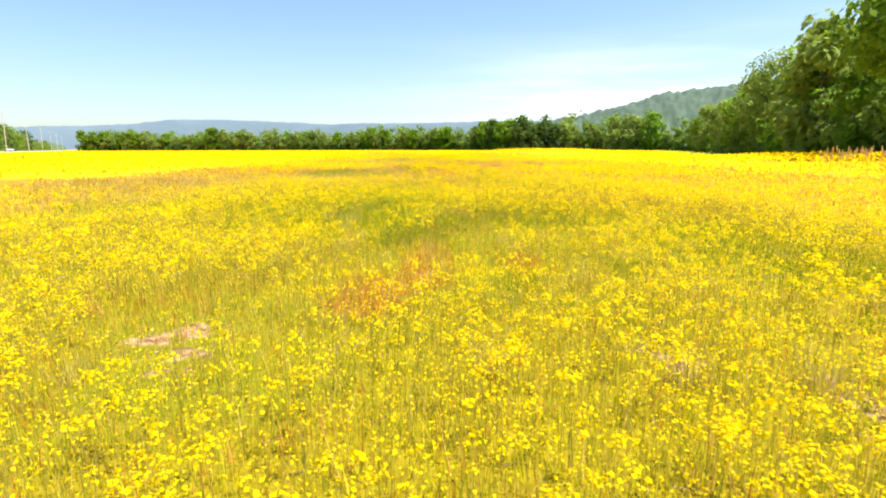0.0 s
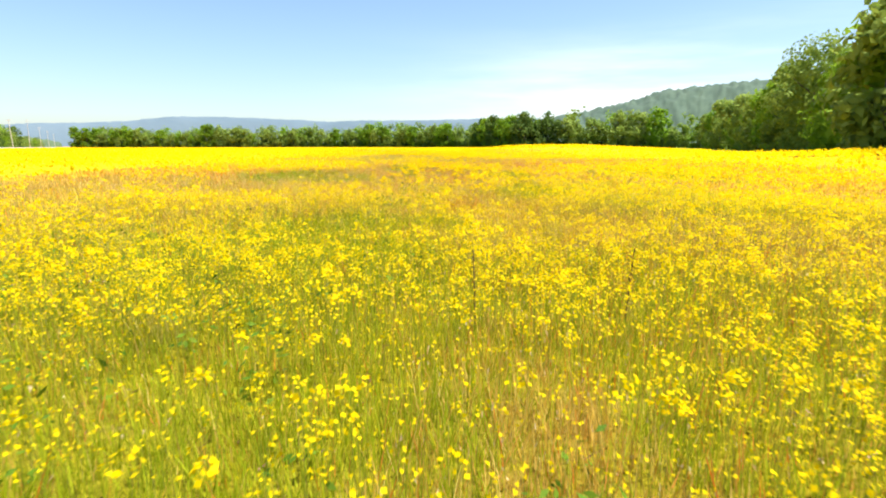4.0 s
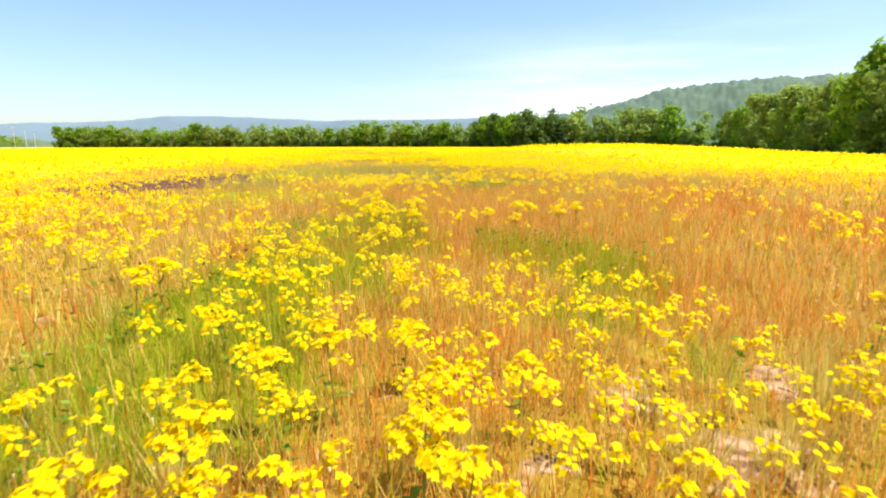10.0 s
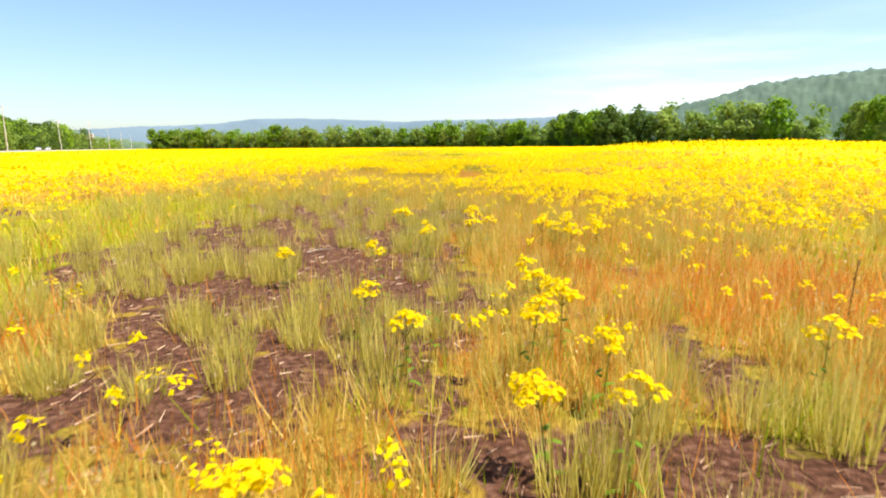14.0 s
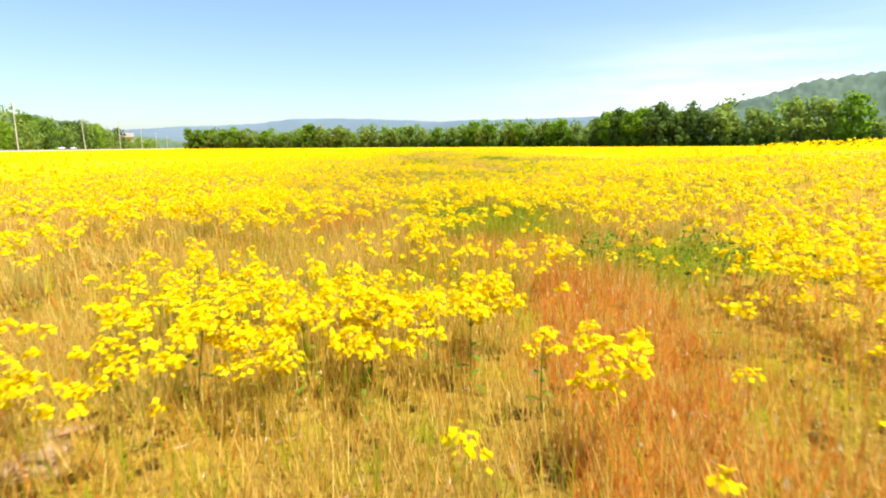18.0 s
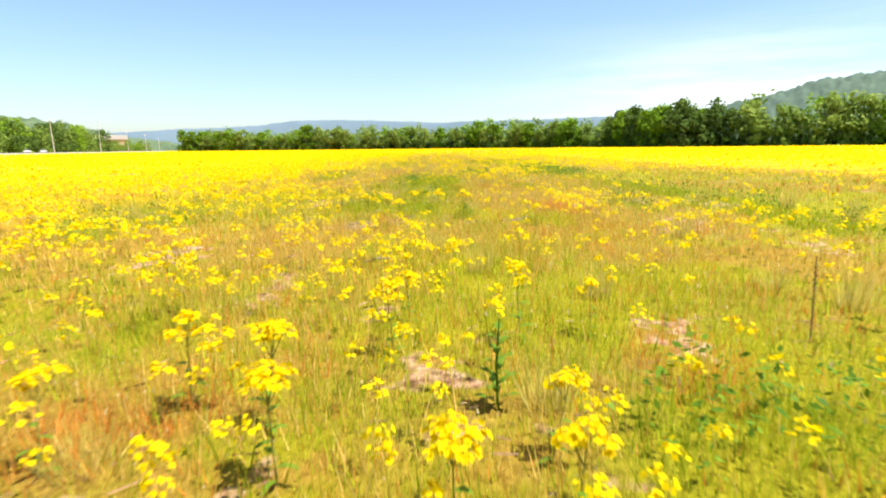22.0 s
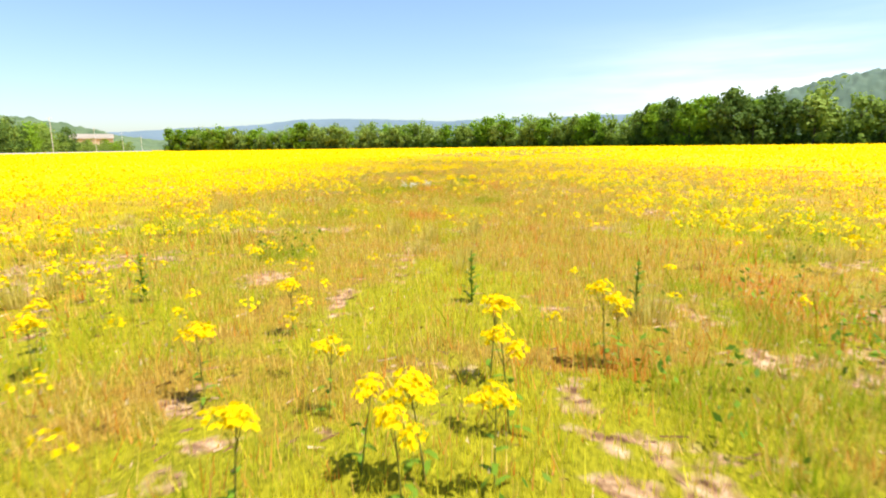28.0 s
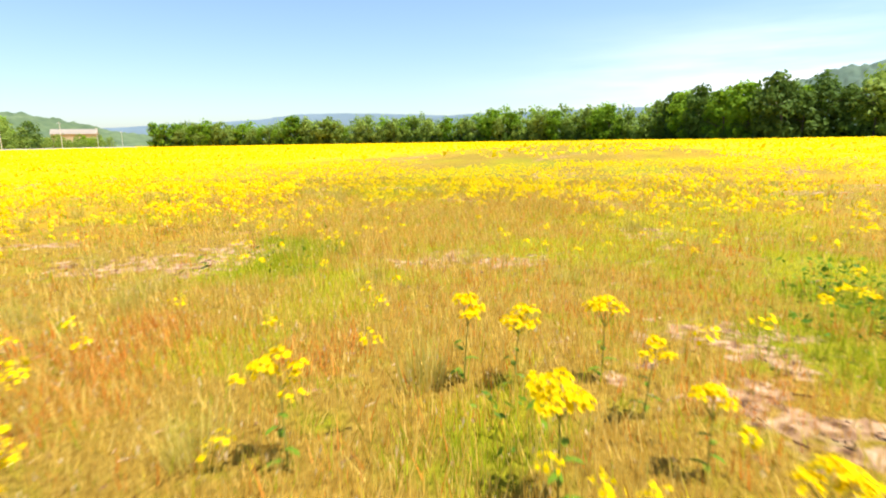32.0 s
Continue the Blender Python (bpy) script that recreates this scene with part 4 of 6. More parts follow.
# ---------------------------------------------------------------- trees
def tree_kind(seed, height, spread, leaves, leaf, material, low=0.12, lobes=34):
    """Meshes of one tree: trunk with limbs, and a crown of leafy clumps with gaps."""
    r = np.random.default_rng(seed)
    pieces = []
    lean = r.normal(0, 0.02, 2) * height
    top = np.array([lean[0], lean[1], height * 0.75])
    tr = height * 0.017
    pts = [np.array([0, 0, -0.2]), np.array([0, 0, height * 0.08]), top * 0.5 + r.normal(0, 0.1, 3), top]
    pieces.append(tube(pts, [tr * 1.5, tr, tr * 0.7, tr * 0.2], 7))
    for _ in range(7):
        z0 = r.uniform(0.2, 0.65)
        an = r.uniform(0, 6.283)
        ln = spread * r.uniform(0.5, 0.85)
        b0 = top * z0 / 0.75
        b0[2] = height * z0
        e = b0 + np.array([math.cos(an) * ln, math.sin(an) * ln, height * r.uniform(0.08, 0.2)])
        pieces.append(tube([b0, (b0 + e) / 2 + r.normal(0, 0.2, 3), e], [tr * 0.5, tr * 0.35, tr * 0.1], 5))
    v, f = joined(pieces)
    trunk = mesh("trunk", v, f, BARK, True)
    lob, size = [], []
    for _ in range(lobes):
        z = r.uniform(low, 0.93)
        wide = spread * (math.sin(math.pi * min(1, 0.16 + 0.84 * z)) ** 0.6) * 0.78
        an, rr = r.uniform(0, 6.283), math.sqrt(r.uniform(0.1, 1)) * wide
        lob.append((math.cos(an) * rr + lean[0] * z, math.sin(an) * rr + lean[1] * z, z * height))
        size.append(spread * r.uniform(0.22, 0.42))
    lob, size = np.array(lob), np.array(size)
    which = r.integers(0, lobes, leaves)
    d = r.normal(0, 1, (leaves, 3))
    d /= np.linalg.norm(d, axis=1)[:, None]
    rad = size[which] * r.uniform(0.55, 1.08, leaves) ** 0.7
    c = lob[which] + d * rad[:, None] * np.array([1, 1, 0.8])
    c[:, 2] = np.maximum(c[:, 2], leaf)
    # each leafy spray is a bent pair of triangles that faces mostly outwards
    nrm = d + r.normal(0, 0.55, (leaves, 3)) + np.array([0, 0, 0.35])
    nrm /= np.linalg.norm(nrm, axis=1)[:, None]
    u = np.cross(nrm, r.normal(0, 1, (leaves, 3)))
    u /= np.linalg.norm(u, axis=1)[:, None] + 1e-9
    w = np.cross(nrm, u)
    s = (leaf * r.uniform(0.6, 1.3, leaves))[:, None]
    vv = np.stack([c - u * s, c - w * s * 0.55 + nrm * s * 0.12, c + u * s * 1.1, c + w * s * 0.55 + nrm * s * 0.12], 1).reshape(-1, 3)
    ff = np.arange(leaves * 4).reshape(-1, 4)[:, [0, 1, 2, 3]]
    crown = mesh("crown", vv, ff, material)
    return trunk, crown, vv, ff, material, height


def plant_tree(kinds, x, y, scale, turn, label, group, squash=1.0):
    trunk, crown = kinds[:2]
    t = new("tree")
    t.matrix_basis = pose(x, y, float(ground_z(np.array([x]), np.array([y]))[0]), 0, 0, turn)
    for nm, me in (("trunk", trunk), ("crown", crown)):
        o = part(nm, me, t)
        o.scale = (scale, scale, scale * squash)
    return tagged(t, label, "tree", group)


NEAR_TREES = [tree_kind(11 + i, 15, 6.0, 9500, 0.26, (LEAF, LEAF_PALE, LEAF_PALE)[i], 0.04, 60) for i in range(3)]
MID_TREES = [tree_kind(31 + i, 17, 6.4, 2300, 0.60, (LEAF, LEAF_PALE, LEAF, LEAF_PALE)[i], 0.05, 44) for i in range(4)]
FAR_TREES = [tree_kind(51 + i, 24, 9.5, 1300, 1.1, (LEAF_PALE, LEAF, LEAF_PALE, LEAF_DARK, LEAF_DARK)[i], 0.03, 40) for i in range(5)]
tr = random.Random(5)
BEHIND = {}


def tree_row(nodes, gap, kinds, high, label, group, rows=2, deep=9.0, side=1, single=1):
    """Trees along a line of nodes; the rows behind the first are joined into woodland."""
    for (x0, y0), (x1, y1) in zip(nodes, nodes[1:]):
        ln = math.hypot(x1 - x0, y1 - y0)
        ux, uy = (x1 - x0) / ln, (y1 - y0) / ln
        n = max(1, round(ln / gap))
        for row in range(rows):
            for i in range(n):
                t = (i + 0.5 * (row % 2) + tr.uniform(-0.3, 0.3)) / n * ln
                off = side * (row * deep + tr.uniform(-2.5, 2.5))
                k = tr.choice(kinds)
                sc = tr.uniform(0.68, 1.22) * high / k[5] * (1.0 + 0.05 * row)
                sq, turn = tr.uniform(0.88, 1.1), tr.uniform(0, 360)
                x, y = x0 + ux * t + uy * off, y0 + uy * t - ux * off
                if row < single:
                    plant_tree(k, x, y, sc, turn, label, group, sq)
                else:
                    c, s = math.cos(radians(turn)) * sc, math.sin(radians(turn)) * sc
                    v = k[2]
                    w = np.stack([v[:, 0] * c - v[:, 1] * s + x, v[:, 0] * s + v[:, 1] * c + y, v[:, 2] * sc * sq], 1)
                    BEHIND.setdefault(k[4].name, []).append((w[:len(w) // 12 * 4], k[3][:len(w) // 12]))


EAST, FARLINE = "trees along the east edge", "trees of the far tree line"
tree_row([(21, -10), (32, 25), (41, 52)], 7.0, NEAR_TREES, 16.4, "tall leafy broadleaf tree at the field edge", EAST, 2, 8)
tree_row([(41, 52), (49, 79), (62, 120)], 7.0, NEAR_TREES[:2] + MID_TREES[:2], 15.0, "leafy broadleaf tree at the field edge", EAST, 2, 9)
tree_row([(61, 120), (82, 176), (120, 292)], 8.2, MID_TREES, 13.5, "broadleaf tree in the edge of the wood", EAST, 2, 10)
tree_row([(147, 378), (115, 402), (69, 423)], 9.0, [FAR_TREES[0], FAR_TREES[2], FAR_TREES[1]], 23.0, "tall pale-green tree in the far tree line", FARLINE, 2, 10)
tree_row([(69, 423), (46, 418), (28, 459), (11, 526)], 8.2, [FAR_TREES[1], FAR_TREES[3], FAR_TREES[4]], 22.1, "dark green tree in the far tree line", FARLINE, 2, 11)
tree_row([(11, 526), (-57, 576), (-131, 617), (-271, 633), (-369, 640), (-464, 645)], 8.2, FAR_TREES[:3], 21.0, "pale-green tree in the far tree line", FARLINE, 3, 9)
tree_row([(-469, 589), (-435, 537), (-385, 459), (-365, 428)], 9.0, FAR_TREES[:3], 9.4, "low broadleaf tree beyond the road", "trees beyond the road", 2, 11, -1)
tree_row([(-365, 428), (-320, 361), (-261, 271), (-205, 187), (-156, 107)], 9.8, FAR_TREES[:4], 15.6, "broadleaf tree beyond the road", "trees beyond the road", 2, 11, -1)
tree_row([(146, 374), (115, 399), (69, 419), (44, 414), (25, 458), (8, 525), (-57, 572), (-131, 613), (-271, 629), (-369, 636), (-459, 640)], 5.7, FAR_TREES[3:], 7.0, "", "", 1, 1, 1, 0)
tree_row([(-453, 571), (-379, 456), (-313, 358), (-254, 267), (-198, 184)], 6.6, FAR_TREES, 6.1, "", "", 1, 1, -1, 0)
for mat_name, pieces in BEHIND.items():
    v, f = joined(pieces)
    tagged(new("woodland", mesh("woodland", v, f, bpy.data.materials[mat_name])), "dense broadleaf woodland behind the edge trees", "woodland", kind="stuff")



# ---------------------------------------------------------------- road, poles, building, cars
def road_strip():
    a0, a1 = np.array([-90.2, 62.3]), np.array([-489.5, 647.0])
    d = (a1 - a0) / np.linalg.norm(a1 - a0)
    a0 = a0 - d * 420
    nrm = np.array([-d[1], d[0]]) * 3.4
    n = 60
    t = np.linspace(0, 1, n)[:, None]
    c = a0 + (a1 - a0) * t
    prof = [(-2.2, -0.05), (-1.0, 0.85), (0.0, 0.92), (1.0, 0.85), (2.2, -0.05)]
    vs = np.concatenate([np.concatenate([c + nrm * k, np.full((n, 1), z)], 1) for k, z in prof])
    ii = np.arange(len(vs)).reshape(len(prof), n)
    f = np.stack([ii[:-1, :-1].ravel(), ii[:-1, 1:].ravel(), ii[1:, 1:].ravel(), ii[1:, :-1].ravel()], 1)
    return tagged(new("road", mesh("road", vs, f, ROAD, True)), "pale worn country road beside the poles", "road", kind="structure")


road_strip()


def utility_pole(x, y, high, lean):
    p = new("utility_pole")
    v, f = tube([(0, 0, -0.5), (0, 0, high * 0.5), (0, 0, high)], [0.19, 0.16, 0.11], 10)
    part("shaft", mesh("shaft", v, f, POLE_WOOD, True), p)
    bm = bmesh.new()
    bmesh.ops.create_cube(bm, size=1, matrix=Matrix.Translation((0, 0.16, high - 0.7)) @ Matrix.Diagonal((2.6, 0.12, 0.14, 1)))
    bmesh.ops.bevel(bm, geom=bm.edges[:], offset=0.015, segments=1, affect="EDGES")
    part("crossarm", bm_mesh("crossarm", bm, POLE_WOOD), p)
    for dx in (-1.15, -0.4, 0.4, 1.15):
        v, f = tube([(dx, 0.16, high - 0.63), (dx, 0.16, high - 0.55), (dx, 0.16, high - 0.47), (dx, 0.16, high - 0.38)], [0.03, 0.07, 0.05, 0.03], 8)
        part("insulator", mesh("insulator", v, f, CERAMIC, True), p)
    for sx in (-1, 1):
        v, f = tube([(sx * 0.85, 0.12, high - 0.75), (sx * 0.1, 0.12, high - 1.35)], [0.025, 0.025], 5)
        part("brace", mesh("brace", v, f, METAL), p)
    p.matrix_basis = pose(x, y, 0, 0, lean, 34)
    return tagged(p, "weathered pale utility pole with a crossarm beside the road", "utility pole", "poles along the road")


for i in range(7):
    utility_pole(-132.4 - 49.9 * i, 140.2 + 73.0 * i, (16.4, 16.4, 15.3, 18.4, 16.1, 15.6, 14.8)[i], (-0.6, 0.9, -1.4, 0.5, 0.2, -0.7, 0.4)[i])


def warehouse():
    b = new("warehouse")
    w, dp, hh = 44.0, 25.0, 16.0
    bm = bmesh.new()
    bmesh.ops.create_cube(bm, size=1, matrix=Matrix.Translation((0, 0, hh / 2)) @ Matrix.Diagonal((w, dp, hh, 1)))
    part("wall", bm_mesh("wall", bm, CLADDING), b)
    for k in range(9):
        bm = bmesh.new()
        bmesh.ops.create_cube(bm, size=1, matrix=Matrix.Translation((-w / 2 + 2 + k * 5.0, -dp / 2 - 0.15, hh / 2)) @ Matrix.Diagonal((0.5, 0.3, hh, 1)))
        part("pilaster", bm_mesh("pilaster", bm, CLADDING), b)
    prof = [(-dp / 2 - 1, hh - 0.3), (0, hh + 5.4), (dp / 2 + 1, hh - 0.3), (dp / 2 + 1, hh + 0.3), (0, hh + 6.0), (-dp / 2 - 1, hh + 0.3)]
    vs = [(sx * (w / 2 + 1.2), y, z) for sx in (-1, 1) for y, z in prof]
    fs = [(i, (i + 1) % 6, 6 + (i + 1) % 6, 6 + i) for i in range(6)] + [(0, 1, 4, 5), (1, 2, 3, 4), (6, 7, 10, 11), (7, 8, 9, 10)]
    part("roof", mesh("roof", vs, fs, ROOF), b, "pale tan metal roof")
    for k in range(4):
        bm = bmesh.new()
        bmesh.ops.create_cube(bm, size=1, matrix=Matrix.Translation((-16 + k * 10.6, -dp / 2 - 0.1, 3.0)) @ Matrix.Diagonal((6, 0.25, 6, 1)))
        part("door", bm_mesh("door", bm, DARK), b, "dark roller door")
    b.matrix_basis = pose(-612, 694, 0, 0, 0, 44)
    return tagged(b, "large tan warehouse with a pale roof behind the trees", "warehouse")


warehouse()


def car(x, y, turn):
    c = new("car")
    bm = bmesh.new()
    bmesh.ops.create_cube(bm, size=1, matrix=Matrix.Translation((0, 0, 0.62)) @ Matrix.Diagonal((4.5, 1.8, 0.66, 1)))
    bmesh.ops.bevel(bm, geom=bm.edges[:], offset=0.14, segments=2, affect="EDGES")
    body = part("body", bm_mesh("body", bm, WHITE_PAINT, True), c)
    vs = [(-1.5, -0.78, 0.93), (1.0, -0.78, 0.93), (1.0, 0.78, 0.93), (-1.5, 0.78, 0.93), (-1.0, -0.62, 1.45), (0.4, -0.62, 1.45), (0.4, 0.62, 1.45), (-1.0, 0.62, 1.45)]
    part("cabin", mesh("cabin", vs, [(0, 1, 5, 4), (1, 2, 6, 5), (2, 3, 7, 6), (3, 0, 4, 7), (4, 5, 6, 7), (3, 2, 1, 0)], GLASS_DARK), c, "dark glazed cabin")
    vs = [(-1.05, -0.66, 1.45), (0.45, -0.66, 1.45), (0.45, 0.66, 1.45), (-1.05, 0.66, 1.45)]
    vs = vs + [(a_, b_, 1.52) for a_, b_, _ in vs]
    part("roof", mesh("roof", vs, [(3, 2, 1, 0), (4, 5, 6, 7), (0, 1, 5, 4), (1, 2, 6, 5), (2, 3, 7, 6), (3, 0, 4, 7)], WHITE_PAINT), c)
    for wx in (-1.4, 1.4):
        for wy in (-0.85, 0.85):
            v, f = tube([(wx, wy - 0.1, 0.33), (wx, wy - 0.09, 0.33), (wx, wy + 0.09, 0.33), (wx, wy + 0.1, 0.33)], [0.2, 0.33, 0.33, 0.2], 14)
            wheel = part("wheel", mesh("wheel", v, f, RUBBER, True), c)
            v, f = tube([(wx, wy - 0.11, 0.33), (wx, wy + 0.11, 0.33)], [0.19, 0.19], 10)
            part("rim", mesh("rim", v, f, METAL), wheel)
    for lx, wy in ((2.24, -0.6), (2.24, 0.6)):
        bm = bmesh.new()
        bmesh.ops.create_cube(bm, size=1, matrix=Matrix.Translation((lx, wy, 0.72)) @ Matrix.Diagonal((0.06, 0.36, 0.16, 1)))
        part("headlight", bm_mesh("headlight", bm, CERAMIC), body)
    c.matrix_basis = pose(x, y, 0.9, 0, 0, turn)
    return tagged(c, "white car standing on the country road", "car", "cars on the road")


car(-236, 277, 124)
car(-251, 297, 304)



# ---------------------------------------------------------------- grass of the meadow
def scatter(n, y0, y1, s0, s1, seed):
    """n places with the along-field coordinate in y0..y1, at s0..s1 metres to either side of the lane."""
    r = np.random.default_rng(seed)
    y = r.uniform(y0, y1, n)
    s = r.uniform(s0, s1, n) * np.where(r.random(n) < 0.5, -1, 1)
    return lane_x(y) + s, y, r


def blades(name, label, material, n, y0, y1, s0, s1, weight, tall, wide, seed, clump=3):
    """Grass as single tapered blades in small tufts; weight(plan) is the share of places that bear a tuft."""
    x, y, r = scatter(n // clump, y0, y1, s0, s1, seed)
    p = plan(x, y)
    keep = r.random(len(x)) < weight(p)
    x, y = x[keep], y[keep]
    x, y = np.repeat(x, clump), np.repeat(y, clump)
    m = len(x)
    x, y = x + r.normal(0, 0.045 + wide, m), y + r.normal(0, 0.045 + wide, m)
    z = ground_z(x, y)
    hgt = tall * (0.22 + 0.95 * r.random(m) ** 1.5) * (0.7 + 0.6 * vnoise(x, y, 1.3, 77))
    an = r.uniform(0, 6.283, m)
    hgt = hgt * np.interp(y, [0, 20, 30, 42, 62, 80, 95, 180], [1.0, 1.0, 1.05, 1.3, 1.25, 1.1, 0.72, 0.72])
    tilt = r.normal(0, 0.26, (m, 2)) * hgt[:, None]
    w = wide * r.uniform(0.6, 1.4, m)
    dx, dy = np.cos(an) * w, np.sin(an) * w
    a0 = np.stack([x - dx, y - dy, z - 0.02], 1)
    b0 = np.stack([x + dx, y + dy, z - 0.02], 1)
    c0 = np.stack([x + tilt[:, 0], y + tilt[:, 1], z + hgt], 1)
    v = np.stack([a0, b0, c0], 1).reshape(-1, 3)
    ob = new(name, mesh(name, v, np.arange(3 * m).reshape(-1, 3), material))
    return tagged(ob, label, "grass", kind="stuff")


def weigh(key, k=1.0, base=0.0):
    return lambda p: np.clip((k * p[key] + base) * (1 - 0.86 * p["bare"]) * (1 - 0.96 * p["dark"]) * p["inside"], 0, 1)


BANDS = [(0.0, 3.0, 3.5, 0.0040, 4), (3.0, 7.0, 0.95, 0.0075, 3), (7.0, 18.0, 0.15, 0.016, 2)]
FULL = 1.0
for bi, (s0, s1, dens, wide, clump) in enumerate(BANDS):
    area = 2 * (s1 - s0) * 190
    for key, mat_, label, tall, share, kk, bb in (
            ("green", GREEN, "fresh green meadow grass", 0.26, 300, 1.0, 0.06),
            ("lime", LIME, "pale lime-green low grass", 0.17, 240, 1.0, 0.03),
            ("straw", STRAW, "dry straw-coloured grass", 0.23, 290, 1.0, 0.08),
            ("russet", RUSSET, "russet seeding grass", 0.25, 300, 1.0, 0.05)):
        nn = int(area * dens * share * FULL)
        blades("%s_grass" % key, label, mat_, nn, 0.5, 190, s0, s1, weigh(key, kk, bb), tall, wide, 100 + bi * 10 + len(key), clump)


# pale seed heads that float over the dry grass
sx_, sy_, sr = scatter(800000, 2, 190, 0, 13, 515)
sp = plan(sx_, sy_)
sk = sr.random(len(sx_)) < np.clip((0.6 * sp["straw"] + 0.9 * sp["russet"] + 0.25 * sp["lime"] - 0.1) * (1 - 0.6 * sp["bare"]) * (1 - 0.9 * sp["dark"]), 0, 1) * step(14, 5, sp["side"])
sx_, sy_ = sx_[sk], sy_[sk]
ns = len(sx_)
sc_ = np.stack([sx_, sy_, ground_z(sx_, sy_) + sr.uniform(0.14, 0.40, ns)], 1)
so = sr.normal(0, 1, (ns, 3, 3)) * np.array([0.0045, 0.0045, 0.014])
tagged(new("grass_seed_heads", mesh("grass_seed_heads", (sc_[:, None] + so).reshape(-1, 3), np.arange(3 * ns).reshape(-1, 3), SEED)), "pale feathery seed heads over dry grass", "grass", kind="stuff")


# ---------------------------------------------------------------- flowers of the meadow
def heads_mesh(name, label, n, y0, y1, s0, s1, per, radius, dome, tall, stem_w, seed, power=1.0, xs=None, fine=False, bunch=1):
    """Flowering plants in one mesh: a stem and a domed cluster of small four-petalled heads each."""
    if xs is None:
        x, y, r = scatter(n // bunch, y0, y1, s0, s1, seed)
        if bunch > 1:
            many = r.integers(1, 2 * bunch, len(x))
            x, y = np.repeat(x, many), np.repeat(y, many)
            x, y = x + r.normal(0, 0.11, len(x)), y + r.normal(0, 0.11, len(x))
    else:
        x, y, r = xs
    keep = r.random(len(x)) < np.clip(plan(x, y)["flower"], 0, 1) ** power
    x, y = x[keep], y[keep]
    m = len(x)
    z = ground_z(x, y)
    hgt = tall * r.uniform(0.65, 1.2, m) * (0.75 + 0.5 * vnoise(x, y, 3.0, 41))
    tip = np.stack([x + r.normal(0, 0.05, m) * hgt, y + r.normal(0, 0.05, m) * hgt, z + hgt], 1)
    # stems
    if stem_w > 0:
        an = r.uniform(0, 3.14, m)
        dx, dy = np.cos(an) * stem_w, np.sin(an) * stem_w
        sv = np.stack([np.stack([x - dx, y - dy, z - 0.02], 1), np.stack([x + dx, y + dy, z - 0.02], 1), tip], 1).reshape(-1, 3)
        tagged(new(name + "_stems", mesh(name + "_stems", sv, np.arange(3 * m).reshape(-1, 3), STEM)), "thin green flower stems in the meadow", "flower stems", kind="stuff")
    # heads
    q = m * per
    c = np.repeat(tip, per, 0)
    big = np.repeat(r.uniform(0.6, 1.35, m), per)
    ang, rr = r.uniform(0, 6.283, q), np.sqrt(r.random(q))
    c[:, 0] += np.cos(ang) * rr * dome * big
    c[:, 1] += np.sin(ang) * rr * dome * big
    c[:, 2] += (-0.75 * rr ** 2 + r.normal(0, 0.22, q)) * dome * big
    nrm = np.stack([np.cos(ang) * rr * 0.9, np.sin(ang) * rr * 0.9, np.ones(q)], 1) + r.normal(0, 0.5, (q, 3))
    nrm /= np.linalg.norm(nrm, axis=1)[:, None]
    u = np.cross(nrm, r.normal(0, 1, (q, 3)))
    u /= np.linalg.norm(u, axis=1)[:, None] + 1e-9
    w = np.cross(nrm, u)
    s = (radius * r.uniform(0.7, 1.3, q) * np.interp(c[:, 1], [19, 28, 65, 72, 87, 96], [0.72, 1.0, 1.0, 1.25, 1.15, 1.0]))[:, None]
    if fine:
        v = np.stack([c + u * s, c + w * s, c - u * s * 0.9, c - w * s * 0.8], 1).reshape(-1, 3)
        f = np.arange(4 * q).reshape(-1, 4)
    else:
        v = np.stack([c + u * s * 1.2, c + w * s * 1.1 - u * s * 0.5, c - w * s * 1.1 - u * s * 0.6], 1).reshape(-1, 3)
        f = np.arange(3 * q).reshape(-1, 3)
    return tagged(new(name, mesh(name, v, f, PETAL)), label, "wildflowers", kind="stuff")


heads_mesh("meadow_flowers", "dense yellow wildflowers with clustered heads", 50000, 1.0, 190, 0, 3.6, 18, 0.0150, 0.056, 0.50, 0.0018, 301, 1.0, None, True, 3)
heads_mesh("meadow_flowers_outer", "yellow wildflowers in the meadow", 86000, 0.0, 198, 3.6, 13.0, 8, 0.024, 0.07, 0.48, 0.0, 302, 1.0, None, False, 4)
heads_mesh("meadow_flowers_wide", "yellow wildflowers across the field", 170000, -5, 216, 13.0, 50.0, 1, 0.075, 0.10, 0.48, 0.0, 303)
heads_mesh("tall_meadow_flowers", "crowded tall yellow wildflowers in broad clusters", 7000, 62, 86, 0, 4.0, 18, 0.0150, 0.062, 0.52, 0.0018, 307, 2.0, None, True, 4)
r9 = np.random.default_rng(304)
fx9, fy9 = r9.uniform(-350, 110, 110000), 20 + 520 * r9.random(110000) ** 1.2
okf = (np.abs(fx9 - lane_x(np.clip(fy9, 0, 190))) > 45) | (fy9 > 210)
heads_mesh("meadow_flowers_far", "yellow bloom of the far field", 0, 0, 0, 0, 0, 1, 0.22, 0.2, 0.48, 0.0, 305, 1.0, (fx9[okf], fy9[okf], r9))
# small low flowers where the walk begins
heads_mesh("small_buttercups", "tiny yellow flowers on thin stalks", 90000, 1.0, 22, 0, 8.0, 3, 0.0105, 0.05, 0.42, 0.0013, 306, 0.4)


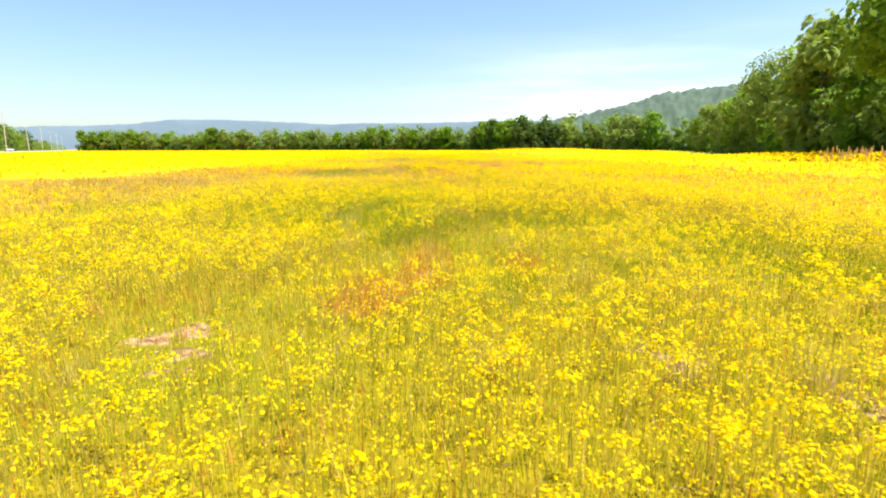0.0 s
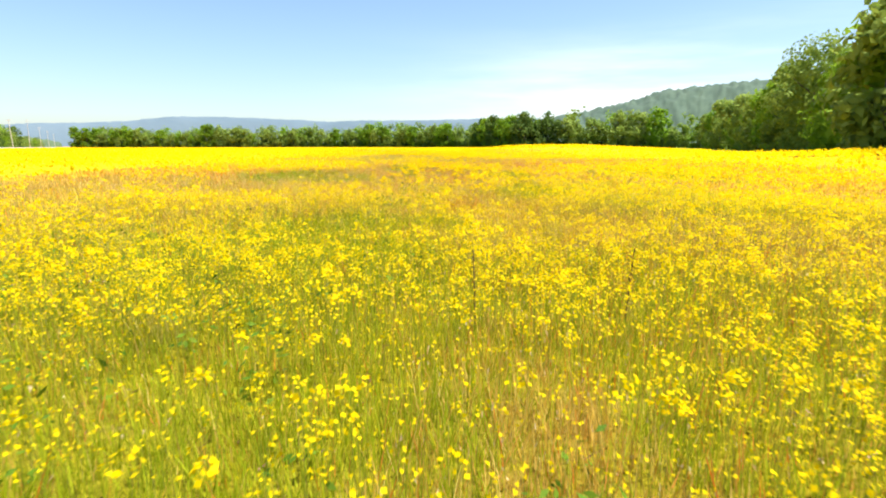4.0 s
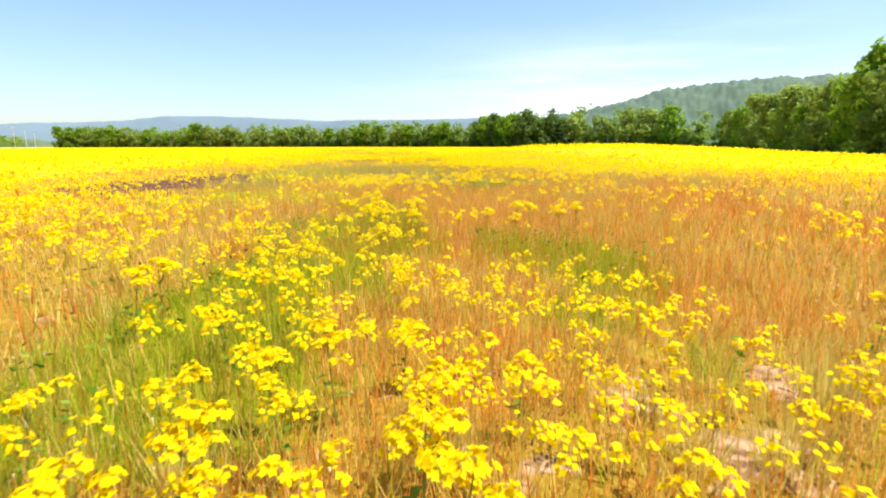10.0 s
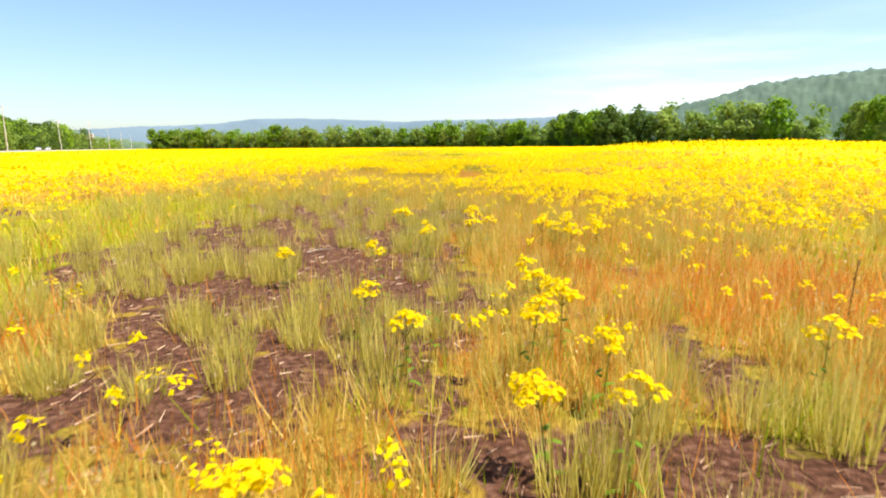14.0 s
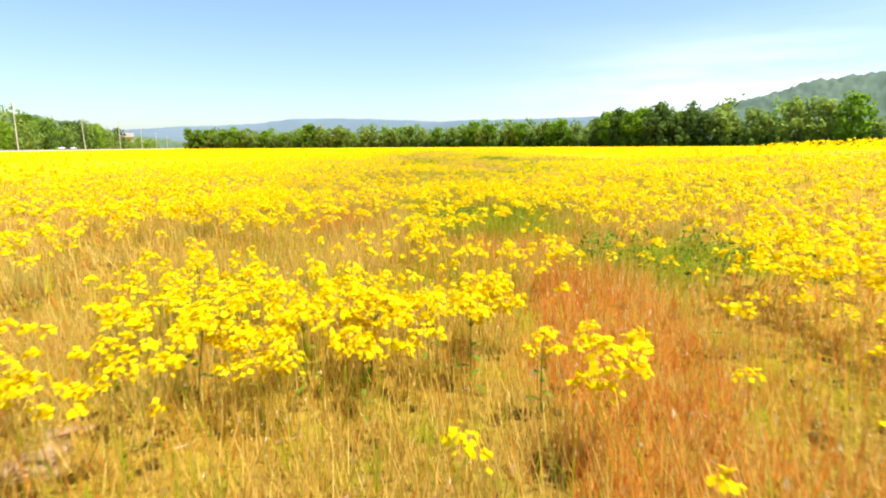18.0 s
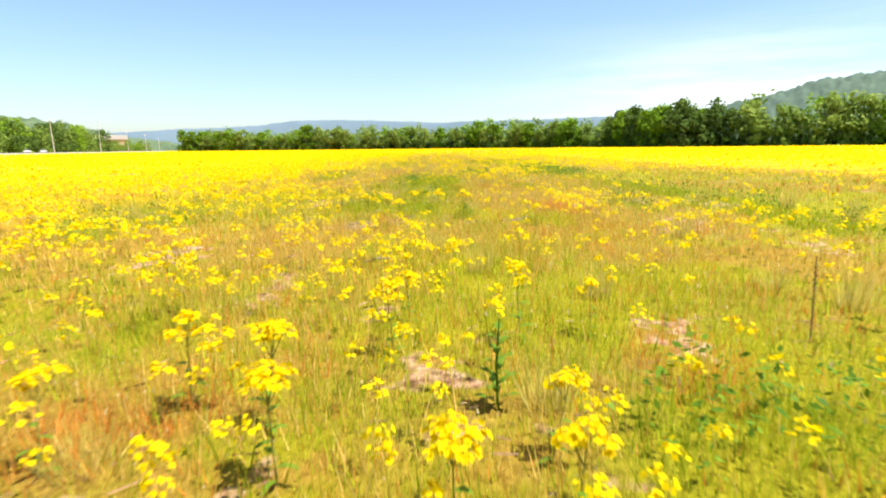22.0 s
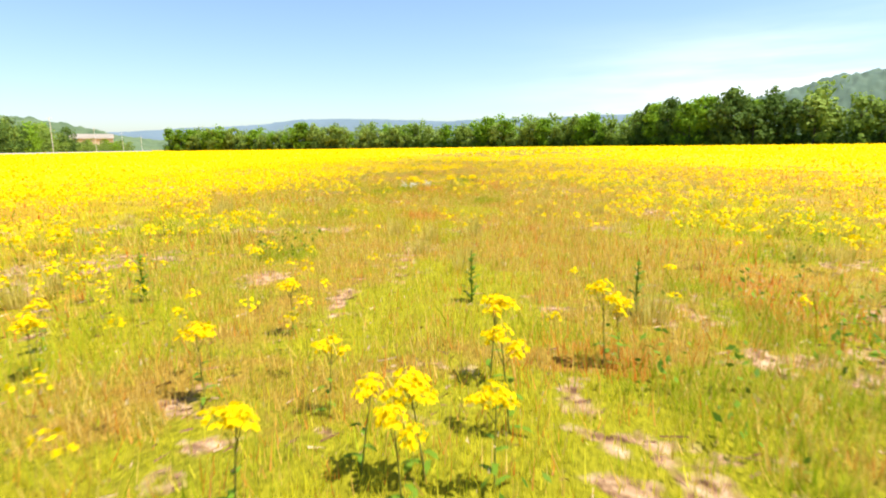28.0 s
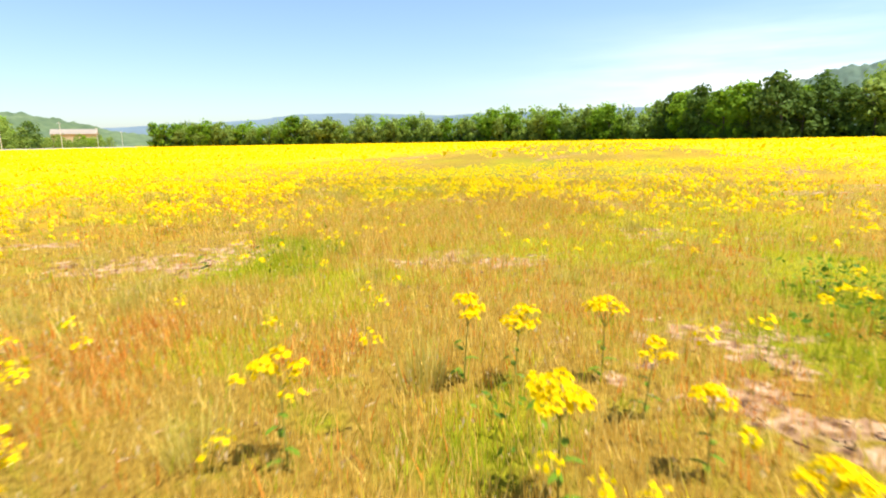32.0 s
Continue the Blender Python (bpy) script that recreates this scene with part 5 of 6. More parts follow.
# ---------------------------------------------------------------- single plants close to the walk
def flower_variant(seed, heads):
    """One yellow-flowered plant: stem, leaves and two to four domed clusters."""
    r = np.random.default_rng(seed)
    hgt = 0.46
    p = new("ragwort")
    bend = r.normal(0, 0.02, 2)
    v, f = tube([(0, 0, -0.02), (bend[0], bend[1], hgt * 0.5), (bend[0] * 2, bend[1] * 2, hgt * 0.93)], [0.0042, 0.0034, 0.0022], 5)
    part("stem", mesh("stem", v, f, STEM, True), p)
    tops = [np.array([bend[0] * 2, bend[1] * 2, hgt])]
    for k in range(heads):
        an = k * 2.4 + r.uniform(0, 1)
        e = np.array([bend[0] * 2 + math.cos(an) * 0.07, bend[1] * 2 + math.sin(an) * 0.07, hgt * r.uniform(0.84, 1.0)])
        v, f = tube([(bend[0] * 1.4, bend[1] * 1.4, hgt * 0.68), e], [0.0025, 0.0018], 4)
        part("branch", mesh("branch", v, f, STEM, True), p)
        tops.append(e)
    for k in range(5):
        an, z0 = k * 2.1 + r.uniform(0, 0.8), hgt * (0.06 + 0.11 * k)
        ln, wd = 0.11 - 0.012 * k, 0.018
        c, s = math.cos(an), math.sin(an)
        vs = []
        for q in range(5):
            u = q / 4
            w = wd * math.sin(math.pi * min(1, 0.12 + 0.88 * u)) * (1.0 if q % 2 else 0.65)
            x0, zz = u * ln, z0 + ln * (0.55 * u - 0.6 * u * u)
            vs += [(c * x0 - s * w, s * x0 + c * w, zz), (c * x0 + s * w, s * x0 - c * w, zz), ]
        fs = [(2 * q, 2 * q + 1, 2 * q + 3, 2 * q + 2) for q in range(4)]
        part("leaf", mesh("leaf", vs, fs, HERB, True), p)
    for t in tops:
        vs, fs = [], []
        for _ in range(26):
            an, rr = r.uniform(0, 6.283), math.sqrt(r.uniform(0, 1)) * 0.054
            c0 = t + np.array([math.cos(an) * rr, math.sin(an) * rr, 0.02 - 11 * rr * rr + r.normal(0, 0.009)])
            nrm = np.array([math.cos(an) * rr * 18, math.sin(an) * rr * 18, 1.0]) + r.normal(0, 0.25, 3)
            nrm /= np.linalg.norm(nrm)
            u = np.cross(nrm, (0.3, 1, 0.1))
            u /= np.linalg.norm(u)
            w = np.cross(nrm, u)
            b0 = len(vs)
            vs.append(c0 - nrm * 0.004)
            for q in range(10):
                rad = 0.0165 if q % 2 == 0 else 0.010
                vs.append(c0 + (u * math.cos(q * 0.6283) + w * math.sin(q * 0.6283)) * rad)
            fs += [(b0, b0 + 1 + q, b0 + 1 + (q + 1) % 10) for q in range(10)]
        part("flower_head", mesh("flower_head", vs, fs, PETAL), p)
    return tagged(p, "yellow ragwort with flat-topped flower clusters on a green stem", "wildflower", "ragwort plants in the meadow")


VARIANTS = [flower_variant(900 + i, (2, 3, 4, 3, 5)[i]) for i in range(5)]
r3 = np.random.default_rng(77)
STAND_A = [(-1.1, 20.8, 0.91), (-0.9, 21.4, 0.97), (-0.2, 21.6, 1.18), (-0.4, 22.0, 1.10), (-3.0, 22.5, 0.91), (0.5, 24.2, 1.04), (-2.7, 25.0, 1.06), (-2.8, 25.0, 0.94), (-0.4, 25.3, 1.15), (-0.7, 25.4, 0.92), (-1.8, 25.5, 1.02), (-0.1, 25.7, 1.07), (-2.8, 25.7, 1.04), (-3.1, 25.8, 1.10), (0.0, 26.0, 1.15), (-0.8, 26.1, 1.23), (-1.7, 26.2, 0.99), (-4.0, 26.3, 1.12), (-2.6, 26.3, 1.14), (-1.3, 26.5, 0.99), (1.2, 26.9, 0.88), (1.1, 26.9, 1.24), (-2.6, 27.9, 0.99), (-1.6, 28.8, 1.00), (-2.3, 29.6, 1.21), (-2.1, 28.3, 1.10), (-0.6, 28.4, 1.05), (0.3, 28.6, 1.17), (-2.2, 28.9, 0.89), (-0.8, 28.9, 1.14), (-2.6, 29.1, 1.02), (-0.2, 29.1, 0.91), (-2.2, 29.4, 1.12)]
STAND_B = [(-0.1, 29.5, 1.22), (0.2, 29.7, 0.96), (-2.0, 29.8, 1.11), (-0.1, 30.2, 0.99), (-1.3, 30.3, 1.15), (-0.8, 30.4, 1.15), (-1.5, 30.5, 0.96), (0.1, 30.7, 1.19), (-0.6, 31.2, 1.12), (-1.3, 31.7, 1.13), (-0.7, 31.7, 1.18), (-1.0, 31.9, 1.04), (-2.4, 31.6, 1.16), (-1.5, 31.6, 1.21), (-0.7, 31.7, 0.92), (-1.3, 31.7, 1.19), (-2.7, 32.3, 1.03), (-0.9, 32.3, 1.06), (-0.7, 32.7, 0.93), (-1.1, 32.8, 1.14), (-2.7, 32.9, 0.99), (-1.8, 33.0, 1.20), (-3.5, 33.1, 0.98), (-0.7, 33.1, 1.09), (0.1, 33.3, 1.03), (-0.4, 33.4, 1.11), (-3.1, 33.4, 0.95), (-4.4, 33.7, 0.95), (-4.6, 33.7, 1.16), (-0.8, 33.8, 1.16), (-2.7, 34.0, 1.09), (-0.3, 34.5, 1.22), (-0.4, 34.6, 0.96)]
STAND_C = [(-2.7, 34.8, 1.19), (-2.5, 35.0, 0.94), (-1.7, 34.9, 1.24), (-2.2, 34.9, 1.11), (-1.0, 35.0, 1.10), (-1.8, 35.2, 1.24), (-2.6, 35.2, 1.17), (-1.8, 35.6, 1.17), (-3.5, 35.6, 0.90), (-2.4, 35.6, 1.02), (-2.9, 35.8, 0.91), (-1.4, 36.0, 0.95), (-2.6, 36.0, 0.96), (-2.3, 36.1, 1.20), (-2.0, 36.5, 0.93), (-3.1, 36.7, 0.99), (1.1, 37.1, 1.06), (-4.0, 37.2, 1.19), (-3.9, 37.4, 1.24), (-2.8, 41.1, 1.14), (-1.7, 41.3, 0.96), (-2.3, 41.3, 1.08), (-0.2, 41.5, 1.14), (-0.9, 41.5, 0.90), (-3.0, 41.6, 1.13), (-1.3, 41.7, 1.02), (-0.6, 41.8, 1.10), (0.1, 41.9, 1.13), (-0.8, 42.1, 1.13), (-2.5, 42.2, 1.07), (-3.6, 42.5, 1.09), (-3.2, 42.8, 0.95), (-2.4, 42.8, 1.06)]
STAND_D = [(-0.5, 42.8, 0.93), (0.1, 42.8, 1.06), (-3.2, 43.1, 1.08), (-3.3, 43.9, 1.17), (-0.2, 47.6, 1.03), (-2.3, 47.6, 0.89), (-2.0, 47.6, 1.08), (-2.4, 48.0, 0.96), (-1.2, 48.3, 1.15), (-2.7, 48.4, 1.02), (-0.8, 48.5, 1.02), (-1.3, 48.5, 1.22), (-3.4, 48.8, 1.03), (-2.2, 48.8, 1.01), (-0.6, 48.9, 1.01), (-3.0, 49.0, 1.06), (-2.5, 49.0, 0.91), (-1.5, 49.0, 1.08), (-0.1, 49.3, 1.22), (-1.6, 49.4, 1.09), (0.1, 49.5, 1.16), (-0.6, 49.7, 1.23), (0.1, 50.5, 1.19), (-1.1, 50.5, 1.16), (-1.6, 50.6, 1.18), (-1.9, 51.9, 1.18), (-2.1, 52.1, 0.97), (-0.8, 52.7, 1.06), (-1.1, 52.8, 1.01), (-0.8, 53.5, 0.98), (0.3, 53.6, 1.09), (-1.9, 53.6, 1.00), (-1.2, 53.7, 1.11)]
STAND_E = [(-1.0, 54.1, 1.10), (-2.4, 54.3, 0.92), (-1.1, 54.6, 1.04), (-1.2, 55.1, 1.02), (-2.6, 55.4, 1.14), (-3.6, 55.6, 0.91), (-2.4, 56.7, 0.94), (-0.8, 56.8, 1.07), (-2.0, 57.1, 1.03), (-1.1, 57.1, 1.13), (-0.4, 57.2, 1.00), (-2.5, 57.2, 0.95), (-2.8, 57.4, 1.22), (-0.4, 57.6, 0.97), (-0.9, 57.6, 0.93), (-1.8, 57.7, 0.98), (-1.1, 58.0, 1.01), (-0.8, 58.0, 0.96), (-2.1, 58.5, 1.08), (-6.3, 72.3, 1.23), (-5.4, 72.4, 0.93), (-4.5, 72.6, 1.03), (-5.8, 72.6, 1.13), (-4.9, 72.8, 1.21), (-5.5, 72.8, 1.25), (-6.4, 72.8, 0.93), (-5.2, 73.0, 1.08), (-7.2, 73.6, 1.21), (-7.5, 77.7, 0.90), (-7.6, 77.1, 1.10), (-5.9, 77.2, 0.94), (-5.3, 77.3, 1.16), (-6.4, 77.3, 1.23)]
STAND_F = [(-7.9, 77.4, 1.08), (-6.9, 77.4, 0.88), (-7.6, 77.8, 0.90), (-6.9, 78.1, 1.03), (-6.1, 78.2, 1.19), (-5.5, 78.4, 0.97), (-5.3, 78.5, 1.13), (-7.5, 78.6, 1.03), (-4.7, 78.8, 0.98), (-4.8, 79.0, 1.14), (-9.8, 84.4, 0.99), (-9.5, 84.4, 1.02), (-8.6, 83.3, 1.16), (-7.4, 83.4, 1.06), (-7.8, 83.5, 1.17), (-9.3, 83.6, 1.07), (-10.5, 83.7, 0.94), (-7.7, 84.1, 1.04), (-6.9, 84.1, 1.20), (-9.3, 84.3, 1.09), (-9.6, 84.4, 1.24), (-7.3, 84.5, 0.88), (-7.4, 85.3, 1.01), (-8.0, 85.3, 1.16), (-9.0, 85.5, 1.13), (-11.5, 90.6, 1.09), (-10.8, 90.7, 1.13), (-10.5, 89.0, 1.20), (-9.8, 89.0, 1.13), (-11.0, 89.1, 1.08), (-9.3, 89.3, 1.09), (-8.5, 89.3, 1.13), (-11.1, 89.5, 1.00)]
STAND_G = [(-9.7, 89.5, 1.13), (-8.8, 89.6, 1.11), (-10.1, 89.7, 1.17), (-9.3, 89.8, 1.06), (-8.8, 90.1, 0.89), (-9.9, 90.6, 1.08), (-8.5, 92.0, 1.20), (-12.1, 96.9, 1.12), (-11.3, 95.2, 1.12), (-13.1, 95.2, 1.02), (-10.9, 95.3, 1.01), (-12.1, 95.4, 1.15), (-11.0, 95.8, 0.91), (-12.4, 95.8, 1.20), (-12.9, 95.9, 1.20), (-11.3, 97.4, 1.24), (-10.8, 97.5, 0.93), (-12.2, 97.6, 0.92), (-13.0, 103.7, 1.21), (-13.0, 103.9, 1.03), (-14.7, 104.0, 0.98), (-13.9, 102.5, 1.02), (-14.2, 102.7, 1.12), (-14.6, 103.2, 0.94), (-14.8, 103.2, 1.06), (-14.0, 103.8, 1.12), (-13.6, 104.1, 1.15), (-17.1, 110.7, 0.88), (-13.8, 111.0, 1.18), (-13.8, 111.0, 1.04), (-14.1, 111.9, 1.04), (-13.8, 112.8, 1.09), (-13.4, 113.3, 0.98)]
STAND_H = [(-13.9, 113.6, 1.21), (-14.0, 114.2, 0.96), (-13.7, 114.3, 1.08), (-17.4, 114.4, 0.94), (-13.8, 116.8, 1.11), (-14.9, 117.5, 1.21), (-16.8, 117.7, 1.21), (-18.4, 117.9, 0.93), (-18.0, 118.0, 1.11), (-16.8, 118.3, 1.21), (-17.3, 118.5, 0.95), (-19.4, 118.5, 1.03), (-19.5, 118.8, 1.14), (-17.0, 119.0, 1.15), (-18.3, 119.8, 1.05), (-15.6, 120.1, 1.12), (-18.7, 120.5, 1.13), (-15.4, 120.9, 1.01), (-23.7, 139.7, 1.12), (-23.1, 139.9, 1.09), (-23.1, 140.2, 1.14), (-22.8, 140.2, 1.07), (-23.4, 140.2, 1.00), (-24.6, 140.7, 1.04), (-22.8, 140.7, 1.22), (-25.9, 140.7, 0.95), (-23.8, 140.7, 0.93), (-26.3, 141.1, 0.88), (-23.0, 141.3, 1.20), (-22.3, 141.7, 1.25), (-22.2, 141.8, 0.97), (-24.7, 141.9, 0.98), (-27.1, 154.0, 0.95)]
STAND_I = [(-27.3, 154.1, 1.10), (-28.5, 154.2, 1.06), (-27.5, 154.5, 1.18), (-27.1, 154.7, 0.96), (-26.4, 154.7, 1.20), (-27.7, 154.8, 1.05), (-25.8, 154.9, 1.18), (-26.6, 155.1, 1.18), (-25.8, 155.2, 1.22), (-28.4, 155.4, 1.06), (-26.2, 155.5, 1.11), (-28.1, 155.6, 1.09), (-30.5, 164.9, 0.95), (-30.4, 162.9, 1.07), (-29.8, 163.0, 1.22), (-28.7, 163.1, 1.22), (-29.4, 163.2, 0.89), (-30.3, 163.3, 1.13), (-28.9, 163.5, 1.00), (-29.5, 163.6, 0.93), (-28.8, 164.4, 0.93), (-30.3, 164.6, 1.17), (-29.3, 165.0, 1.23), (-30.6, 165.9, 1.07), (-30.1, 166.0, 1.02), (-30.0, 172.0, 1.07), (-30.8, 172.3, 1.19), (-32.0, 172.3, 1.16), (-30.2, 172.6, 0.90), (-30.4, 173.1, 0.96), (-31.4, 173.3, 1.20), (-31.1, 173.3, 1.06), (-30.6, 173.5, 1.12)]
STANDS = STAND_A + STAND_B + STAND_C + STAND_D + STAND_E + STAND_F + STAND_G + STAND_H + STAND_I
first = set()
for hx, hy, sc in STANDS:
    k = int(r3.integers(0, 5))
    hz = float(ground_z(np.array([hx]), np.array([hy]))[0])
    m = pose(hx, hy, hz, *r3.normal(0, 3, 2), r3.uniform(0, 360))
    if k in first:
        ob = copy_thing(VARIANTS[k], m)
    else:
        first.add(k)
        ob = VARIANTS[k]
        ob.matrix_basis = m
    ob.scale = (sc * 0.98, sc * 0.98, sc * 0.98)


# dry dark stalks
def dry_stalk(x, y, high, seed):
    r = np.random.default_rng(seed)
    s = new("dry_stalk")
    b = r.normal(0, 0.03, 2)
    v, f = tube([(0, 0, -0.02), (b[0], b[1], high * 0.5), (b[0] * 2.5, b[1] * 2.5, high)], [0.007, 0.0055, 0.004], 5)
    part("stem", mesh("stem", v, f, DRY_STALK, True), s)
    vs, fs = [], []
    for q in range(40):
        z = high * r.uniform(0.6, 1.0)
        an, rr = r.uniform(0, 6.283), r.uniform(0.004, 0.018)
        c = np.array([b[0] * 2.2 * z / high + math.cos(an) * rr, b[1] * 2.2 * z / high + math.sin(an) * rr, z])
        o = r.normal(0, 0.006, (3, 3))
        fs.append((len(vs), len(vs) + 1, len(vs) + 2))
        vs += [c + o[0], c + o[1], c + o[2]]
    part("seed_head", mesh("seed_head", vs, fs, DRY_STALK), s)
    s.matrix_basis = pose(x, y, float(ground_z(np.array([x]), np.array([y]))[0]), 0, 0, seed * 40)
    return tagged(s, "dry dark brown dock stalk standing in the grass", "dry stalk", "dry stalks in the meadow")


for k, (sx, sy, sh) in enumerate([(-0.50, 14.04, 0.62), (0.61, 14.26, 0.6), (-8.23, 85.50, 0.6), (-12.36, 93.98, 0.5), (-9.32, 97.67, 0.6), (-14.72, 103.09, 0.5), (-25.71, 155.01, 0.5), (-15.62, 102.40, 0.5), (-14.72, 113.68, 0.5), (1.30, 55.32, 0.5), (-28.89, 163.62, 0.5)]):
    dry_stalk(sx, sy, sh, k + 1)



# bleached dead brush
def dead_brush(x, y, size, seed):
    r = np.random.default_rng(seed)
    d = new("dead_brush")
    for k in range(16):
        an, out = r.uniform(0, 6.283), size * math.sqrt(r.uniform(0.0, 1))
        b0 = np.array([math.cos(an) * out, math.sin(an) * out * 0.7, 0.0])
        e = b0 + np.array([*r.normal(0, 0.08, 2), r.uniform(0.10, 0.26)])
        v, f = tube([b0, (b0 + e) / 2 + r.normal(0, 0.02, 3), e], [0.004, 0.003, 0.002], 4)
        tw = part("twig", mesh("twig", v, f, BLEACHED, True), d)
        c = e + r.normal(0, 0.022, (14, 3)) - np.array([0, 0, 0.03])
        o = r.normal(0, 0.011, (14, 3, 3))
        part("tuft", mesh("tuft", (c[:, None] + o).reshape(-1, 3), np.arange(42).reshape(-1, 3), BLEACHED), tw, "white papery tuft")
    d.matrix_basis = pose(x, y, 0.05, 0, 0, 0)
    return tagged(d, "bleached white dead brush lying in the meadow", "dead brush")


dead_brush(-28.33, 156.50, 0.28, 5)
dead_brush(-27.91, 156.96, 0.2, 6)

# bleached fallen branches
def fallen_branch(x, y, long, turn, seed):
    r = np.random.default_rng(seed)
    d = new("fallen_branch")
    pts = [np.array([-long / 2, 0, 0.02]), np.array([-long * 0.15, r.normal(0, 0.04), 0.035]), np.array([long * 0.2, r.normal(0, 0.05), 0.04]), np.array([long / 2, r.normal(0, 0.08), 0.03])]
    v, f = tube(pts, [0.013, 0.011, 0.008, 0.003], 7)
    part("limb", mesh("limb", v, f, DRIFTWOOD, True), d)
    for k in range(4):
        b0 = pts[1 + k % 2]
        e = b0 + np.array([r.uniform(0.05, 0.2), r.normal(0, 0.10), r.uniform(0.0, 0.03)])
        v, f = tube([b0, (b0 + e) / 2 + r.normal(0, 0.015, 3), e], [0.005, 0.004, 0.002], 5)
        part("twig", mesh("twig", v, f, DRIFTWOOD, True), d)
    d.matrix_basis = pose(x, y, float(ground_z(np.array([x]), np.array([y]))[0]), 0, 0, turn)
    return tagged(d, "bleached grey fallen branch lying on bare soil", "fallen branch", "fallen branches in the meadow")


for i, (bx, by, bl, bt) in enumerate([(-12.10, 103.35, 0.55, -40), (-11.86, 103.61, 0.5, 15), (-11.99, 103.55, 0.4, 60), (-14.16, 103.57, 0.45, 8), (-13.56, 102.48, 0.35, 2), (-14.65, 102.48, 0.6, 25), (-14.59, 102.66, 0.5, -10), (-14.47, 102.23, 0.7, 30), (-12.80, 103.13, 0.3, -35), (-13.20, 105.77, 0.6, 70), (-15.49, 110.37, 0.5, 20), (-15.69, 111.05, 0.4, -30), (-15.83, 119.01, 0.5, -50), (-3.81, 57.94, 0.3, 35), (-3.96, 57.27, 0.4, 30), (-3.62, 58.07, 0.35, 40), (-13.22, 99.67, 0.54, 40)]):
    fallen_branch(bx, by, bl * 0.75, bt, 700 + i)


# pale tussocks round the bare soil
tx, ty, tr2 = scatter(16000, 3, 186, 0, 9, 611)
tp = plan(tx, ty)
tk = tr2.random(len(tx)) < np.clip(0.03 + 0.22 * tp["dark"] + 0.14 * tp["bare"] + 0.25 * step(48, 53, ty) * step(70, 66, ty), 0, 1)
tx, ty = tx[tk], ty[tk]
per = 110
th = np.repeat(tr2.uniform(0.2, 0.48, len(tx)), per)
nt = len(th)
oa, orr = tr2.uniform(0, 6.283, nt), np.sqrt(tr2.random(nt)) * 0.13
bx_, by_ = np.repeat(tx, per) + np.cos(oa) * orr, np.repeat(ty, per) + np.sin(oa) * orr
th = th * tr2.uniform(0.5, 1.1, nt)
lean_ = orr[:, None] * 0.55 * np.stack([np.cos(oa), np.sin(oa)], 1) + tr2.normal(0, 0.04, (nt, 2))
bz_ = ground_z(bx_, by_)
ba = tr2.uniform(0, 3.14, nt)
wx_, wy_ = np.cos(ba) * 0.0044, np.sin(ba) * 0.0044
tv = np.stack([np.stack([bx_ - wx_, by_ - wy_, bz_ - 0.02], 1), np.stack([bx_ + wx_, by_ + wy_, bz_ - 0.02], 1), np.stack([bx_ + lean_[:, 0], by_ + lean_[:, 1], bz_ + th], 1)], 1).reshape(-1, 3)
tagged(new("tussock_grass", mesh("tussock_grass", tv, np.arange(3 * nt).reshape(-1, 3), TUSSOCK)), "pale olive grass tussocks around bare soil", "grass", kind="stuff")

# leafy dark green thistles
def thistle(x, y, high, seed):
    r = np.random.default_rng(seed)
    t = new("thistle")
    v, f = tube([(0, 0, -0.02), (0.01, 0.0, high * 0.5), (0.0, 0.01, high)], [0.008, 0.007, 0.004], 6)
    part("stem", mesh("stem", v, f, HERB, True), t)
    for k in range(16):
        an, z0 = k * 2.4, high * (0.06 + 0.055 * k)
        ln, wd = 0.17 * (1.1 - 0.045 * k), 0.024
        c, s = math.cos(an), math.sin(an)
        vs = []
        for q in range(6):
            u = q / 5
            w = wd * math.sin(math.pi * min(1, 0.15 + 0.85 * u)) * (1.25 if q % 2 else 0.5)
            x0, zz = u * ln * 0.8, z0 + ln * (0.75 * u - 0.45 * u * u)
            vs += [(c * x0 - s * w, s * x0 + c * w, zz), (c * x0 + s * w, s * x0 - c * w, zz)]
        part("leaf", mesh("leaf", vs, [(2 * q, 2 * q + 1, 2 * q + 3, 2 * q + 2) for q in range(5)], HERB, True), t)
    t.matrix_basis = pose(x, y, float(ground_z(np.array([x]), np.array([y]))[0]), 0, 0, r.uniform(0, 360))
    return tagged(t, "dark green leafy thistle standing among the flowers", "thistle", "thistles in the meadow")


for k, (sx, sy, sh) in enumerate([(-12.96, 88.76, 0.5), (-11.60, 88.34, 0.5), (-10.86, 87.60, 0.5), (-11.30, 96.25, 0.5), (-16.02, 104.83, 0.5), (-12.65, 86.13, 0.5), (-16.90, 113.22, 0.5), (-23.47, 143.10, 0.5), (-21.99, 142.93, 0.5), (-26.68, 142.49, 0.5)]):
    thistle(sx, sy, sh, k + 60)


